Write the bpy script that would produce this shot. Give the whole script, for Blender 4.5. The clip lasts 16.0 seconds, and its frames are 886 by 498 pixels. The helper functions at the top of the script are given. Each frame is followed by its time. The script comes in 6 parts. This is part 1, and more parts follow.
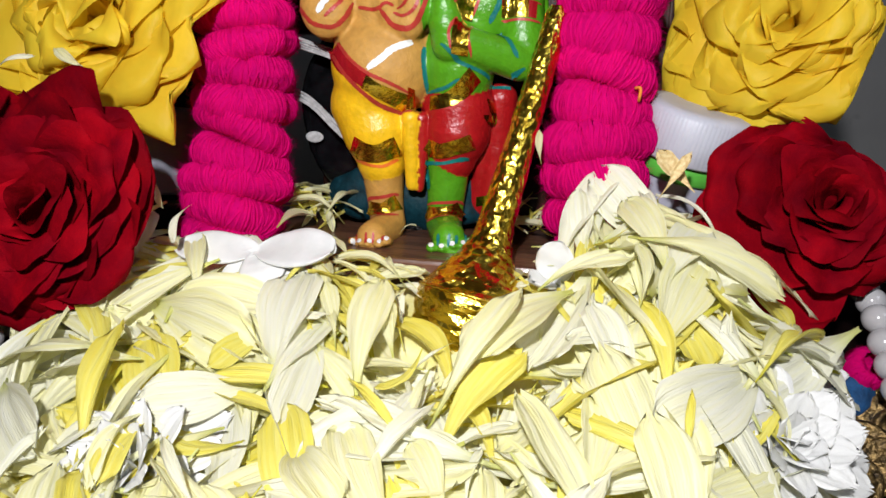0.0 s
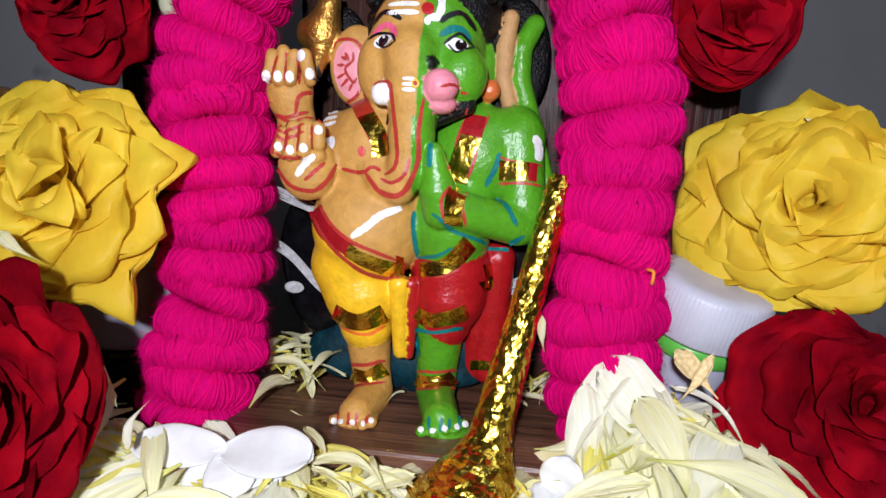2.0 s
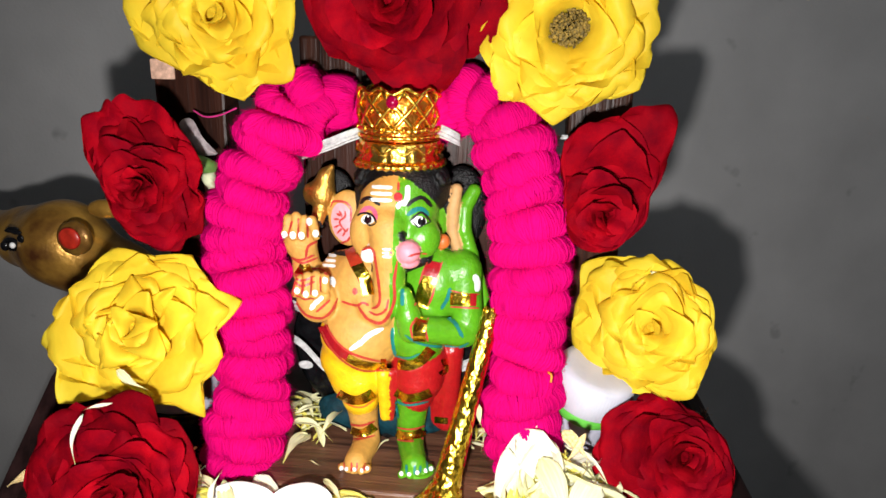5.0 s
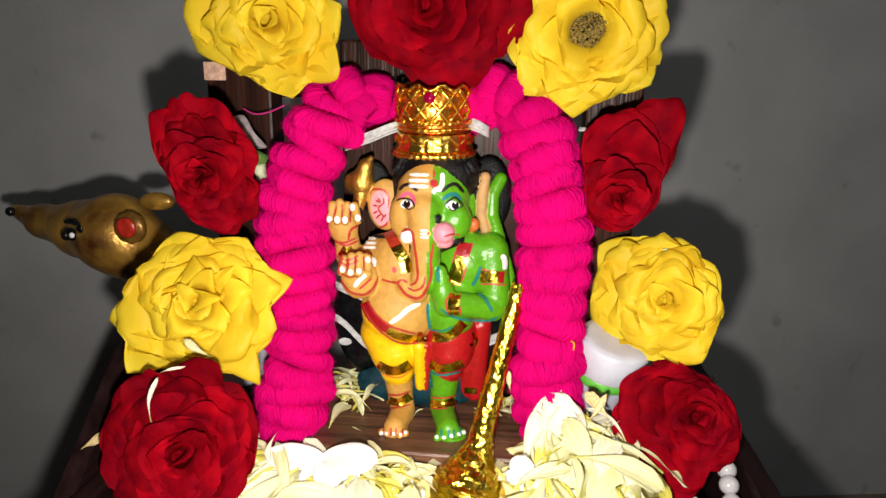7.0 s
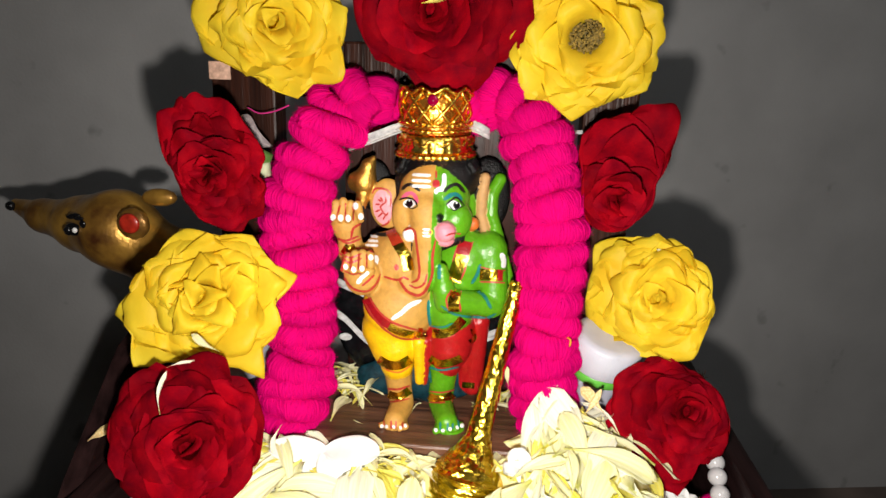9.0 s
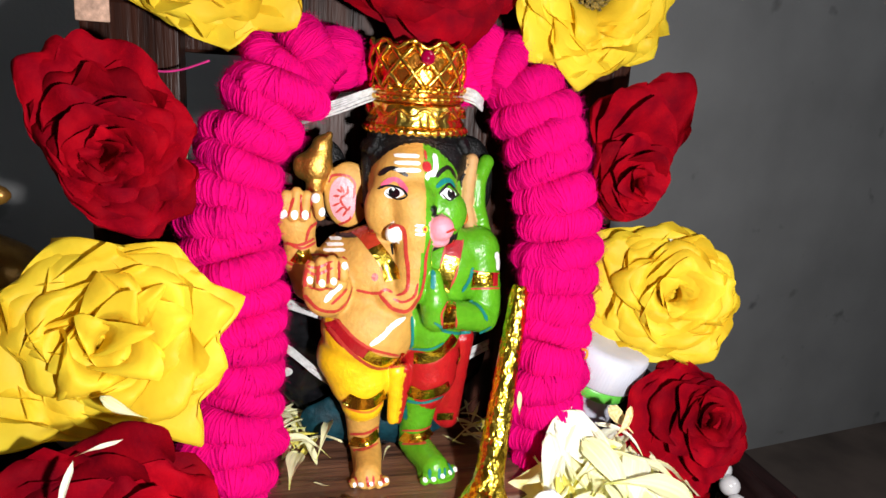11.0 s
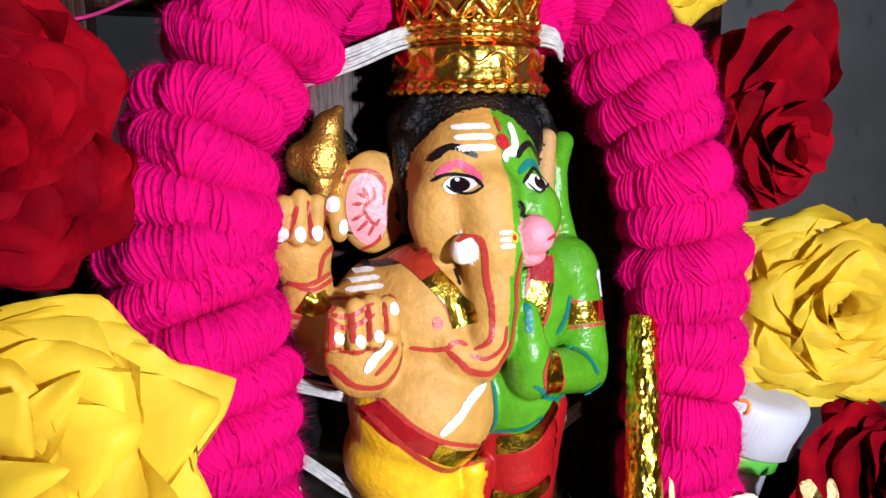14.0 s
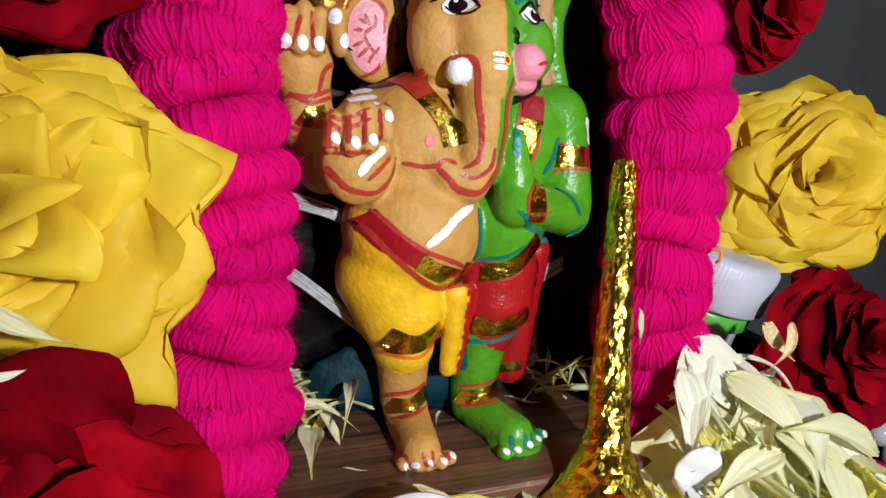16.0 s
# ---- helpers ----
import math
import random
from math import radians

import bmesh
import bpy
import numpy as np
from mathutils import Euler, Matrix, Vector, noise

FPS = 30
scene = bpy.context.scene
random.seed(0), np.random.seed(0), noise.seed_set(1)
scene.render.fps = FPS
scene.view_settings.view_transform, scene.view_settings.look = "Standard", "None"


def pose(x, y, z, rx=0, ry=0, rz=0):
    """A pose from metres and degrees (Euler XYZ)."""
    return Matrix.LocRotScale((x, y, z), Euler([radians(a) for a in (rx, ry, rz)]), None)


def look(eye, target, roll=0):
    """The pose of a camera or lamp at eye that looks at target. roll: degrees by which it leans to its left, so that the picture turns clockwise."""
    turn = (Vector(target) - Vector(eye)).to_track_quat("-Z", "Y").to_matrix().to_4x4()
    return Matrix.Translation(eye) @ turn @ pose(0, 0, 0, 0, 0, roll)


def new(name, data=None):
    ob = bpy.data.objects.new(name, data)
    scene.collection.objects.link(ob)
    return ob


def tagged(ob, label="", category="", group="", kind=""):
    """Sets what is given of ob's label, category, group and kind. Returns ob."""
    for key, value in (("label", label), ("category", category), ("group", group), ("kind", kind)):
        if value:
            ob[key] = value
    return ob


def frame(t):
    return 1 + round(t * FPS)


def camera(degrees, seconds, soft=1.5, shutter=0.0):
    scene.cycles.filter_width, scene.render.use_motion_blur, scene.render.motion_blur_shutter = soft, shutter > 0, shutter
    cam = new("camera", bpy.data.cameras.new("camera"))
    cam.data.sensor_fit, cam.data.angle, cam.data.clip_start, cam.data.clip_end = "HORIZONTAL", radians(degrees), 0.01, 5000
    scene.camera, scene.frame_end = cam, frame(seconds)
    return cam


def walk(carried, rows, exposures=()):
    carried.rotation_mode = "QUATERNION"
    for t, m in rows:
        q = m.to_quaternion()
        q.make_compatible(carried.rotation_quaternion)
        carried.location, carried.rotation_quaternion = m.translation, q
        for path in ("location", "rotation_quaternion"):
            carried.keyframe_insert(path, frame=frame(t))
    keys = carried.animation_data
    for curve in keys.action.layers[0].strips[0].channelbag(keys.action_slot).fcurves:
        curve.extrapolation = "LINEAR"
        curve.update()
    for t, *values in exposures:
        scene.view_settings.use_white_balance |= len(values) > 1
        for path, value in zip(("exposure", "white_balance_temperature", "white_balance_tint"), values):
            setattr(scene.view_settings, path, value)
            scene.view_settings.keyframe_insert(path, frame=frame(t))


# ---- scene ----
cam = camera(67.0, 16.0)
PATH = [
    (0, (0.034, 0.01, 0.105), (-0.293, 1.923, -0.378), 1.7),
    (0.5, (0.033, 0.014, 0.114), (-0.297, 1.938, -0.32), 1.4),
    (1, (0.032, 0.022, 0.118), (-0.286, 1.954, -0.29), 1.8),
    (1.5, (0.03, 0.03, 0.125), (-0.278, 1.965, -0.273), 2.0),
    (2, (0.028, 0.034, 0.136), (-0.272, 1.975, -0.238), 2.0),
    (2.5, (0.03, 0.033, 0.143), (-0.284, 1.986, -0.152), 1.3),
    (3, (0.034, 0.028, 0.165), (-0.285, 1.971, -0.183), 0.7),
    (3.5, (0.035, 0.019, 0.19), (-0.265, 1.945, -0.256), 0.7),
    (4, (0.036, 0.001, 0.207), (-0.268, 1.907, -0.319), 0.4),
    (4.2, (0.037, -0.004, 0.209), (-0.221, 1.899, -0.35), 1.4),
    (6.3, (0.031, -0.044, 0.203), (-0.138, 1.882, -0.311), 0.6),
    (6.5, (0.029, -0.043, 0.203), (-0.155, 1.882, -0.307), 0.6),
    (7, (0.028, -0.051, 0.204), (-0.18, 1.867, -0.324), 0.7),
    (7.5, (0.027, -0.05, 0.203), (-0.184, 1.864, -0.338), 0.9),
    (8, (0.026, -0.05, 0.202), (-0.176, 1.862, -0.347), 1.1),
    (8.5, (0.026, -0.057, 0.207), (-0.136, 1.866, -0.317), 1.6),
    (9, (0.023, -0.058, 0.207), (-0.144, 1.86, -0.334), 1.5),
    (9.2, (0.021, -0.056, 0.206), (-0.128, 1.862, -0.339), 1.7),
    (11.3, (-0.052, 0.014, 0.185), (0.452, 1.884, -0.316), 3.3),
    (11.5, (-0.055, 0.025, 0.182), (0.449, 1.903, -0.288), 2.3),
    (12, (-0.055, 0.057, 0.175), (0.538, 1.928, -0.206), 0.8),
    (12.5, (-0.057, 0.064, 0.168), (0.516, 1.957, -0.129), -1.6),
    (13, (-0.055, 0.072, 0.168), (0.527, 1.957, -0.161), -0.8),
    (13.5, (-0.055, 0.076, 0.164), (0.564, 1.946, -0.179), -0.6),
    (14, (-0.057, 0.077, 0.163), (0.614, 1.931, -0.173), -0.6),
    (14.5, (-0.059, 0.079, 0.16), (0.658, 1.914, -0.185), -0.4),
    (15, (-0.06, 0.074, 0.154), (0.625, 1.909, -0.248), 0.2),
    (15.5, (-0.059, 0.07, 0.144), (0.629, 1.896, -0.291), 1.8),
    (16, (-0.059, 0.065, 0.138), (0.606, 1.895, -0.322), 2.5),
]
EXPOSURES = [(0, -1.0, 6200, 11), (1, -0.90, 6000, 13), (2, -0.94, 5750, 16), (3.0, -0.62, 5800, 16), (3.5, -0.42, 6000, 13), (4.2, -0.10, 6200, 10), (6.5, -0.46, 6900, 10), (9, -0.50, 6900, 10),
             (11.5, -0.26, 6200, 10), (13, -0.50, 5900, 12), (14.5, -0.47, 5850, 12), (15.2, -0.55, 5850, 11), (16, -0.98, 5900, 10)]
walk(cam, [(t, look(eye, target, roll)) for t, eye, target, roll in PATH], EXPOSURES)

# ---------------------------------------------------------------- light
world = bpy.data.worlds.new("dim_room")
scene.world = world
world.use_nodes = True
world.node_tree.nodes["Background"].inputs[0].default_value = (0.75, 0.85, 1.0, 1)
world.node_tree.nodes["Background"].inputs[1].default_value = 0.04


def lamp(name, eye, target, size, power, color):
    data = bpy.data.lights.new(name, "AREA")
    data.shape, data.size, data.energy, data.color = "DISK", size, power, color
    ob = new(name, data)
    ob.matrix_world = look(eye, target)
    return ob


# the phone's torch at one mean place, and an added fill lamp, unseen
lamp("torch_light", (0.020, -0.035, 0.172), (0.0, 0.2, 0.10), 0.011, 1.50, (1.0, 0.965, 0.94))
lamp("fill_light", (0.50, -0.30, 0.75), (0.15, 0.35, 0.1), 0.40, 1.7, (0.9, 0.95, 1.0))


# ---------------------------------------------------------------- materials
def mat(name, color, rough=0.5, metal=0.0, vary=0.12, scale=300.0, bump=0.0, bump_scale=900.0, stretch=(1, 1, 1),
        sheen=0.0, coat=0.0, trans=0.0, second=None, sub=0.0, rand=0.0, spec=0.5, root=None, uv=False, specks=None, speck_scale=34):
    """A surface with broad and fine variation, in object coordinates (metres)."""
    m = bpy.data.materials.new(name)
    m.use_nodes = True
    nt = m.node_tree
    b = nt.nodes["Principled BSDF"]
    tc = nt.nodes.new("ShaderNodeTexCoord")
    mp = nt.nodes.new("ShaderNodeMapping")
    mp.inputs["Scale"].default_value = stretch
    place = tc.outputs["UV" if uv else "Object"]
    nt.links.new(place, mp.inputs["Vector"])
    n1 = nt.nodes.new("ShaderNodeTexNoise")
    n1.inputs["Scale"].default_value, n1.inputs["Detail"].default_value = scale, 5
    nt.links.new(mp.outputs[0], n1.inputs["Vector"])
    ramp = nt.nodes.new("ShaderNodeMix")
    ramp.data_type = "RGBA"
    c2 = second or tuple(c * (1 - 2 * vary) for c in color)
    c1 = color if second else tuple(min(1, c * (1 + vary)) for c in color)
    ramp.inputs["A"].default_value, ramp.inputs["B"].default_value = (*c1, 1), (*c2, 1)
    mr = nt.nodes.new("ShaderNodeMapRange")
    mr.inputs["From Min"].default_value, mr.inputs["From Max"].default_value = 0.32, 0.68
    nt.links.new(n1.outputs[0], mr.inputs["Value"])
    nt.links.new(mr.outputs[0], ramp.inputs["Factor"])
    col = ramp.outputs["Result"]
    if root:
        sx = nt.nodes.new("ShaderNodeSeparateXYZ")
        nt.links.new(place, sx.inputs[0])
        m2 = nt.nodes.new("ShaderNodeMapRange")
        m2.interpolation_type = "SMOOTHSTEP"
        m2.inputs["From Min"].default_value, m2.inputs["From Max"].default_value = 0.02, 0.30
        nt.links.new(sx.outputs[0], m2.inputs["Value"])
        mixr = nt.nodes.new("ShaderNodeMix")
        mixr.data_type = "RGBA"
        mixr.inputs["A"].default_value = (*root, 1)
        nt.links.new(m2.outputs[0], mixr.inputs["Factor"])
        nt.links.new(col, mixr.inputs["B"])
        col = mixr.outputs["Result"]
    if specks:
        n3 = nt.nodes.new("ShaderNodeTexNoise")
        n3.inputs["Scale"].default_value, n3.inputs["Detail"].default_value = speck_scale, 3
        nt.links.new(mp.outputs[0], n3.inputs["Vector"])
        m3 = nt.nodes.new("ShaderNodeMapRange")
        m3.inputs["From Min"].default_value, m3.inputs["From Max"].default_value = 0.66, 0.80
        nt.links.new(n3.outputs[0], m3.inputs["Value"])
        mixs = nt.nodes.new("ShaderNodeMix")
        mixs.data_type = "RGBA"
        mixs.inputs["B"].default_value = (*specks, 1)
        nt.links.new(m3.outputs[0], mixs.inputs["Factor"])
        nt.links.new(col, mixs.inputs["A"])
        col = mixs.outputs["Result"]
    if rand:
        oi = nt.nodes.new("ShaderNodeObjectInfo")
        hs = nt.nodes.new("ShaderNodeHueSaturation")
        r2 = nt.nodes.new("ShaderNodeMapRange")
        r2.inputs["To Min"].default_value, r2.inputs["To Max"].default_value = 1 - rand, 1 + rand
        nt.links.new(oi.outputs["Random"], r2.inputs["Value"])
        nt.links.new(r2.outputs[0], hs.inputs["Value"])
        nt.links.new(col, hs.inputs["Color"])
        col = hs.outputs[0]
    nt.links.new(col, b.inputs["Base Color"])
    b.inputs["Roughness"].default_value, b.inputs["Metallic"].default_value = rough, metal
    b.inputs["Sheen Weight"].default_value, b.inputs["Coat Weight"].default_value = sheen, coat
    b.inputs["Specular IOR Level"].default_value = spec
    if sub:
        b.inputs["Subsurface Weight"].default_value = sub
        b.inputs["Subsurface Radius"].default_value = (1, 0.6, 0.3)
        b.inputs["Subsurface Scale"].default_value = 0.002
    if trans:
        tl = nt.nodes.new("ShaderNodeBsdfTranslucent")
        mx = nt.nodes.new("ShaderNodeMixShader")
        mx.inputs[0].default_value = trans
        nt.links.new(col, tl.inputs["Color"])
        nt.links.new(b.outputs[0], mx.inputs[1])
        nt.links.new(tl.outputs[0], mx.inputs[2])
        nt.links.new(mx.outputs[0], nt.nodes["Material Output"].inputs["Surface"])
    if bump:
        n2 = nt.nodes.new("ShaderNodeTexNoise")
        n2.inputs["Scale"].default_value, n2.inputs["Detail"].default_value = bump_scale, 4
        nt.links.new(mp.outputs[0], n2.inputs["Vector"])
        bp = nt.nodes.new("ShaderNodeBump")
        bp.inputs["Strength"].default_value, bp.inputs["Distance"].default_value = bump, 0.0006
        nt.links.new(n2.outputs[0], bp.inputs["Height"])
        nt.links.new(bp.outputs[0], b.inputs["Normal"])
    return m


M_WALL = mat("grey_wall_paint", (0.255, 0.255, 0.255), 0.75, vary=0.07, scale=14, bump=0.25, bump_scale=500, specks=(0.10, 0.10, 0.10))
M_BOUNCE = mat("bounce_wall_paint", (0.50, 0.50, 0.49), 0.8, vary=0.05, scale=5, bump=0.2, bump_scale=300)
M_FLOOR = mat("dark_floor", (0.12, 0.09, 0.075), 0.5, vary=0.2, scale=20, bump=0.2, bump_scale=200)
M_WOOD = mat("dark_stained_wood", (0.040, 0.014, 0.009), 0.36, second=(0.010, 0.004, 0.003), scale=300, stretch=(1, 1, 0.05), spec=0.10, bump=0.7, bump_scale=520)
M_WOODX = mat("dark_wood_board", (0.175, 0.078, 0.045), 0.36, second=(0.055, 0.023, 0.014), scale=260, stretch=(0.06, 1, 1), bump=0.7, bump_scale=700, coat=0.2)
M_BLACK = mat("black_gloss", (0.005, 0.005, 0.006), 0.22, vary=0.3, bump=0.3, bump_scale=300, spec=0.25, coat=0.1)
M_WOOL = mat("magenta_wool", (0.86, 0.004, 0.235), 0.95, second=(0.78, 0.003, 0.200), scale=60, sheen=0.0, bump=0.0, rand=0.06, spec=0.04, trans=0.42)
M_RED = mat("red_rose_petal", (0.27, 0.0010, 0.006), 0.75, second=(0.135, 0.0006, 0.006), scale=120, bump=0.6, bump_scale=420, rand=0.30, spec=0.03, trans=0.12)
M_YELLOW = mat("yellow_rose_petal", (0.90, 0.71, 0.045), 0.52, second=(0.84, 0.58, 0.028), scale=55, bump=0.30, bump_scale=420, trans=0.42, rand=0.06, spec=0.22)
M_GREEN = mat("green_sepal", (0.10, 0.20, 0.04), 0.6, vary=0.2)
M_STAMEN = mat("olive_stamens", (0.30, 0.19, 0.025), 0.8, second=(0.06, 0.045, 0.010), scale=900, bump=0.5)
M_WHITEPETAL = mat("white_petal", (0.82, 0.82, 0.81), 0.42, second=(0.72, 0.73, 0.71), scale=160, bump=0.25, bump_scale=500, trans=0.10, rand=0.05)
M_PLASTIC = mat("white_plastic", (0.36, 0.36, 0.43), 0.35, vary=0.04, scale=80, bump=0.05)
M_CAP = mat("dusty_white_plastic", (0.50, 0.51, 0.58), 0.45, vary=0.04, scale=120, bump=0.1, specks=(0.22, 0.18, 0.16), speck_scale=110)
M_PEARL = mat("pearl", (0.48, 0.47, 0.48), 0.16, vary=0.03, scale=200, coat=0.7)
M_COIN = mat("antique_gold_coin", (0.30, 0.20, 0.075), 0.36, 0.85, second=(0.035, 0.025, 0.016), scale=500, bump=0.8, bump_scale=1100)
M_THREAD = mat("white_thread", (0.48, 0.48, 0.48), 0.85, vary=0.15, scale=800, sheen=0.2)
M_PINKTHREAD = mat("pink_thread", (0.6, 0.02, 0.2), 0.85, vary=0.1)
M_TEAL = mat("teal_clay", (0.004, 0.032, 0.045), 0.55, vary=0.25, bump=0.4, spec=0.15)
M_MOUSE = mat("gold_brown_paint", (0.50, 0.27, 0.045), 0.34, 0.55, second=(0.09, 0.030, 0.010), scale=60, bump=0.5, bump_scale=350)
M_FOIL = mat("crumpled_gold_foil", (0.88, 0.65, 0.08), 0.20, 1.0, second=(0.66, 0.40, 0.03), scale=200, bump=1.0, bump_scale=380)
M_CROWN = mat("gold_plated_metal", (0.95, 0.66, 0.12), 0.25, 1.0, second=(0.85, 0.40, 0.04), scale=240, bump=0.9, bump_scale=420)
M_ENAMEL = mat("red_enamel", (0.85, 0.44, 0.05), 0.22, 0.9, second=(0.60, 0.06, 0.010), scale=150, bump=0.9, bump_scale=380, coat=0.3)
M_REDPAINT = mat("red_paint", (0.38, 0.02, 0.010), 0.3, vary=0.2)
M_GEM = mat("ruby_glass", (0.22, 0.0, 0.025), 0.08, vary=0.1, coat=0.8)


# ---------------------------------------------------------------- building helpers
def obj(name, verts, faces, material, parent=None, smooth=True, label=""):
    me = bpy.data.meshes.new(name)
    me.from_pydata(verts, [], faces)
    if smooth:
        me.polygons.foreach_set("use_smooth", [True] * len(me.polygons))
    me.materials.append(material)
    ob = new(name, me)
    ob.parent = parent
    if label:
        ob["label"] = label
    return ob


def part(name, bm, material, parent=None, label="", smooth=True):
    me = bpy.data.meshes.new(name)
    bmesh.ops.recalc_face_normals(bm, faces=bm.faces)
    bm.to_mesh(me)
    bm.free()
    if smooth:
        me.polygons.foreach_set("use_smooth", [True] * len(me.polygons))
    me.materials.append(material)
    ob = new(name, me)
    ob.parent = parent
    if label:
        ob["label"] = label
    return ob


def box(bm, lo, hi, bevel=0.0008):
    """A box with softened edges between two corners."""
    c = [(a + b) / 2 for a, b in zip(lo, hi)]
    s = [b - a for a, b in zip(lo, hi)]
    r = bmesh.ops.create_cube(bm, size=1, matrix=Matrix.LocRotScale(c, None, s))
    if bevel:
        es = list({e for v in r["verts"] for e in v.link_edges})
        bmesh.ops.bevel(bm, geom=es, offset=bevel, segments=2, affect="EDGES", profile=0.5)


def block(name, lo, hi, material, parent=None, bevel=0.0008, label=""):
    bm = bmesh.new()
    box(bm, lo, hi, bevel)
    return part(name, bm, material, parent, label, smooth=False)


def spin(name, profile, material, parent=None, steps=48, label="", flute=0.0, flutes=0, at=(0, 0, 0)):
    """A turned shape round z from (radius, height) pairs; flutes ripple the radius."""
    vs, fs = [], []
    for r, z in profile:
        for k in range(steps):
            a = 2 * math.pi * k / steps
            q = r * (1 + flute * math.cos(flutes * a))
            vs.append((at[0] + q * math.cos(a), at[1] + q * math.sin(a), at[2] + z))
    n = len(profile)
    for j in range(n - 1):
        for k in range(steps):
            k2 = (k + 1) % steps
            fs.append((j * steps + k, j * steps + k2, (j + 1) * steps + k2, (j + 1) * steps + k))
    fs.append(tuple(range((n - 1) * steps, n * steps)))
    fs.append(tuple(reversed(range(steps))))
    return obj(name, vs, fs, material, parent, label=label)


def spline(pts, n):
    """n points along a smooth curve through pts."""
    p = [Vector(q) for q in pts]
    p = [p[0] * 2 - p[1]] + p + [p[-1] * 2 - p[-2]]
    out = []
    segs = len(p) - 3
    for i in range(n):
        s = i / (n - 1) * segs
        k = min(int(s), segs - 1)
        t = s - k
        a, b, c, d = p[k:k + 4]
        out.append(0.5 * ((2 * b) + (c - a) * t + (2 * a - 5 * b + 4 * c - d) * t * t + (3 * b - a - 3 * c + d) * t ** 3))
    return out


def tube_mesh(vs, fs, pts, radius, sides=6, taper=None):
    """Adds a tube along pts to vertex and face lists."""
    base = len(vs)
    n = len(pts)
    up = Vector((0.3, 0.5, 0.8)).normalized()
    for i, p in enumerate(pts):
        d = (pts[min(i + 1, n - 1)] - pts[max(i - 1, 0)]).normalized()
        s = d.cross(up)
        if s.length < 1e-3:
            s = d.cross(Vector((1, 0, 0)))
        s.normalize()
        w = s.cross(d)
        r = radius * (taper(i / (n - 1)) if taper else 1)
        for k in range(sides):
            a = 2 * math.pi * k / sides
            vs.append(p + (s * math.cos(a) + w * math.sin(a)) * r)
    for i in range(n - 1):
        for k in range(sides):
            k2 = (k + 1) % sides
            fs.append((base + i * sides + k, base + i * sides + k2, base + (i + 1) * sides + k2, base + (i + 1) * sides + k))
    fs.append(tuple(base + k for k in reversed(range(sides))))
    fs.append(tuple(base + (n - 1) * sides + k for k in range(sides)))


def empty(name, place, label, category, group="", kind=""):
    ob = new(name)
    ob.location = place
    ob.empty_display_size = 0.01
    return tagged(ob, label, category, group, kind)


def frame_to(n, up=(0, 0, 1)):
    """Rotation whose z axis is n."""
    z = Vector(n).normalized()
    x = Vector(up).cross(z).normalized()
    return Matrix((x, z.cross(x), z)).transposed().to_4x4()


# ---------------------------------------------------------------- room
ROOM = Matrix.Translation((0.31, 0.472, 0)) @ pose(0, 0, 0, 0, 0, 9.6)


def structure(name, lo, hi, material, label):
    ob = tagged(block(name, lo, hi, material, bevel=0), label, kind="structure")
    ob.matrix_world = ROOM
    return ob


structure("floor", (-1.3, -1.7, -0.24), (0.6, 0, -0.14), M_FLOOR, "dark brown polished floor along the wall")
structure("wall_north", (-1.3, 0, -0.24), (0.6, 0.06, 1.4), M_WALL, "plain grey painted wall with faint marks")
# unseen walls and ceiling, added to close the room and bounce light back
structure("wall_south", (-1.3, -1.76, -0.24), (0.6, -1.7, 1.4), M_BOUNCE, "unseen pale wall added to bounce light")
structure("wall_west", (-1.36, -1.76, -0.24), (-1.3, 0.06, 1.4), M_BOUNCE, "unseen pale wall added to bounce light")
structure("wall_east", (0.6, -1.76, -0.24), (0.66, 0.06, 1.4), M_BOUNCE, "unseen pale wall added to bounce light")
structure("ceiling", (-1.36, -1.76, 1.4), (0.66, 0.06, 1.46), M_BOUNCE, "unseen pale ceiling added to bounce light")


# ---------------------------------------------------------------- wooden throne
throne = empty("wooden_throne", (0, 0.2, -0.14), "dark stained wooden throne with open slatted back and side rails", "throne")


def throne_part(name, lo, hi, material=None, bevel=0.0012, label=""):
    off = Vector((0, 0.2, -0.14))
    ob = block(name, Vector(lo) - off, Vector(hi) - off, material or M_WOOD, throne, bevel, label)
    return ob


throne_part("seat", (-0.130, 0.075, -0.004), (0.128, 0.300, 0.012))
# the throne's wood again, with the shade on its sides put into the colour
M_SHADEWOOD = mat("shaded_throne_wood", (0.016, 0.007, 0.007), 0.5, vary=0.3, scale=200, stretch=(1, 0.06, 1), bump=0.5, bump_scale=400, spec=0.1)
throne_part("side_rail", (0.1190, 0.075, 0.012), (0.127, 0.300, 0.058), M_SHADEWOOD)
throne_part("side_rail", (-0.130, 0.075, 0.012), (-0.1215, 0.300, 0.050), M_SHADEWOOD)
for x in (-0.130, 0.112):
    for y in (0.078, 0.282):
        throne_part("leg", (x, y, -0.14), (x + 0.016, y + 0.016, -0.004))
throne_part("back_post", (-0.103, 0.226, 0.012), (-0.075, 0.240, 0.204))
bm = bmesh.new()
box(bm, (-0.1035, 0.0252, 0.3370), (-0.0940, 0.0262, 0.3445), 0.0004)
part("chip", bm, mat("bare_pinkish_wood", (0.58, 0.36, 0.26), 0.7, vary=0.2, scale=400, bump=0.5), throne, "pinkish bare wood where the corner is chipped")
throne_part("back_post", (0.0545, 0.226, 0.012), (0.077, 0.240, 0.204))
throne_part("back_slat", (-0.046, 0.228, 0.012), (-0.004, 0.238, 0.214))
throne_part("back_slat", (-0.0035, 0.228, 0.012), (0.048, 0.238, 0.214))
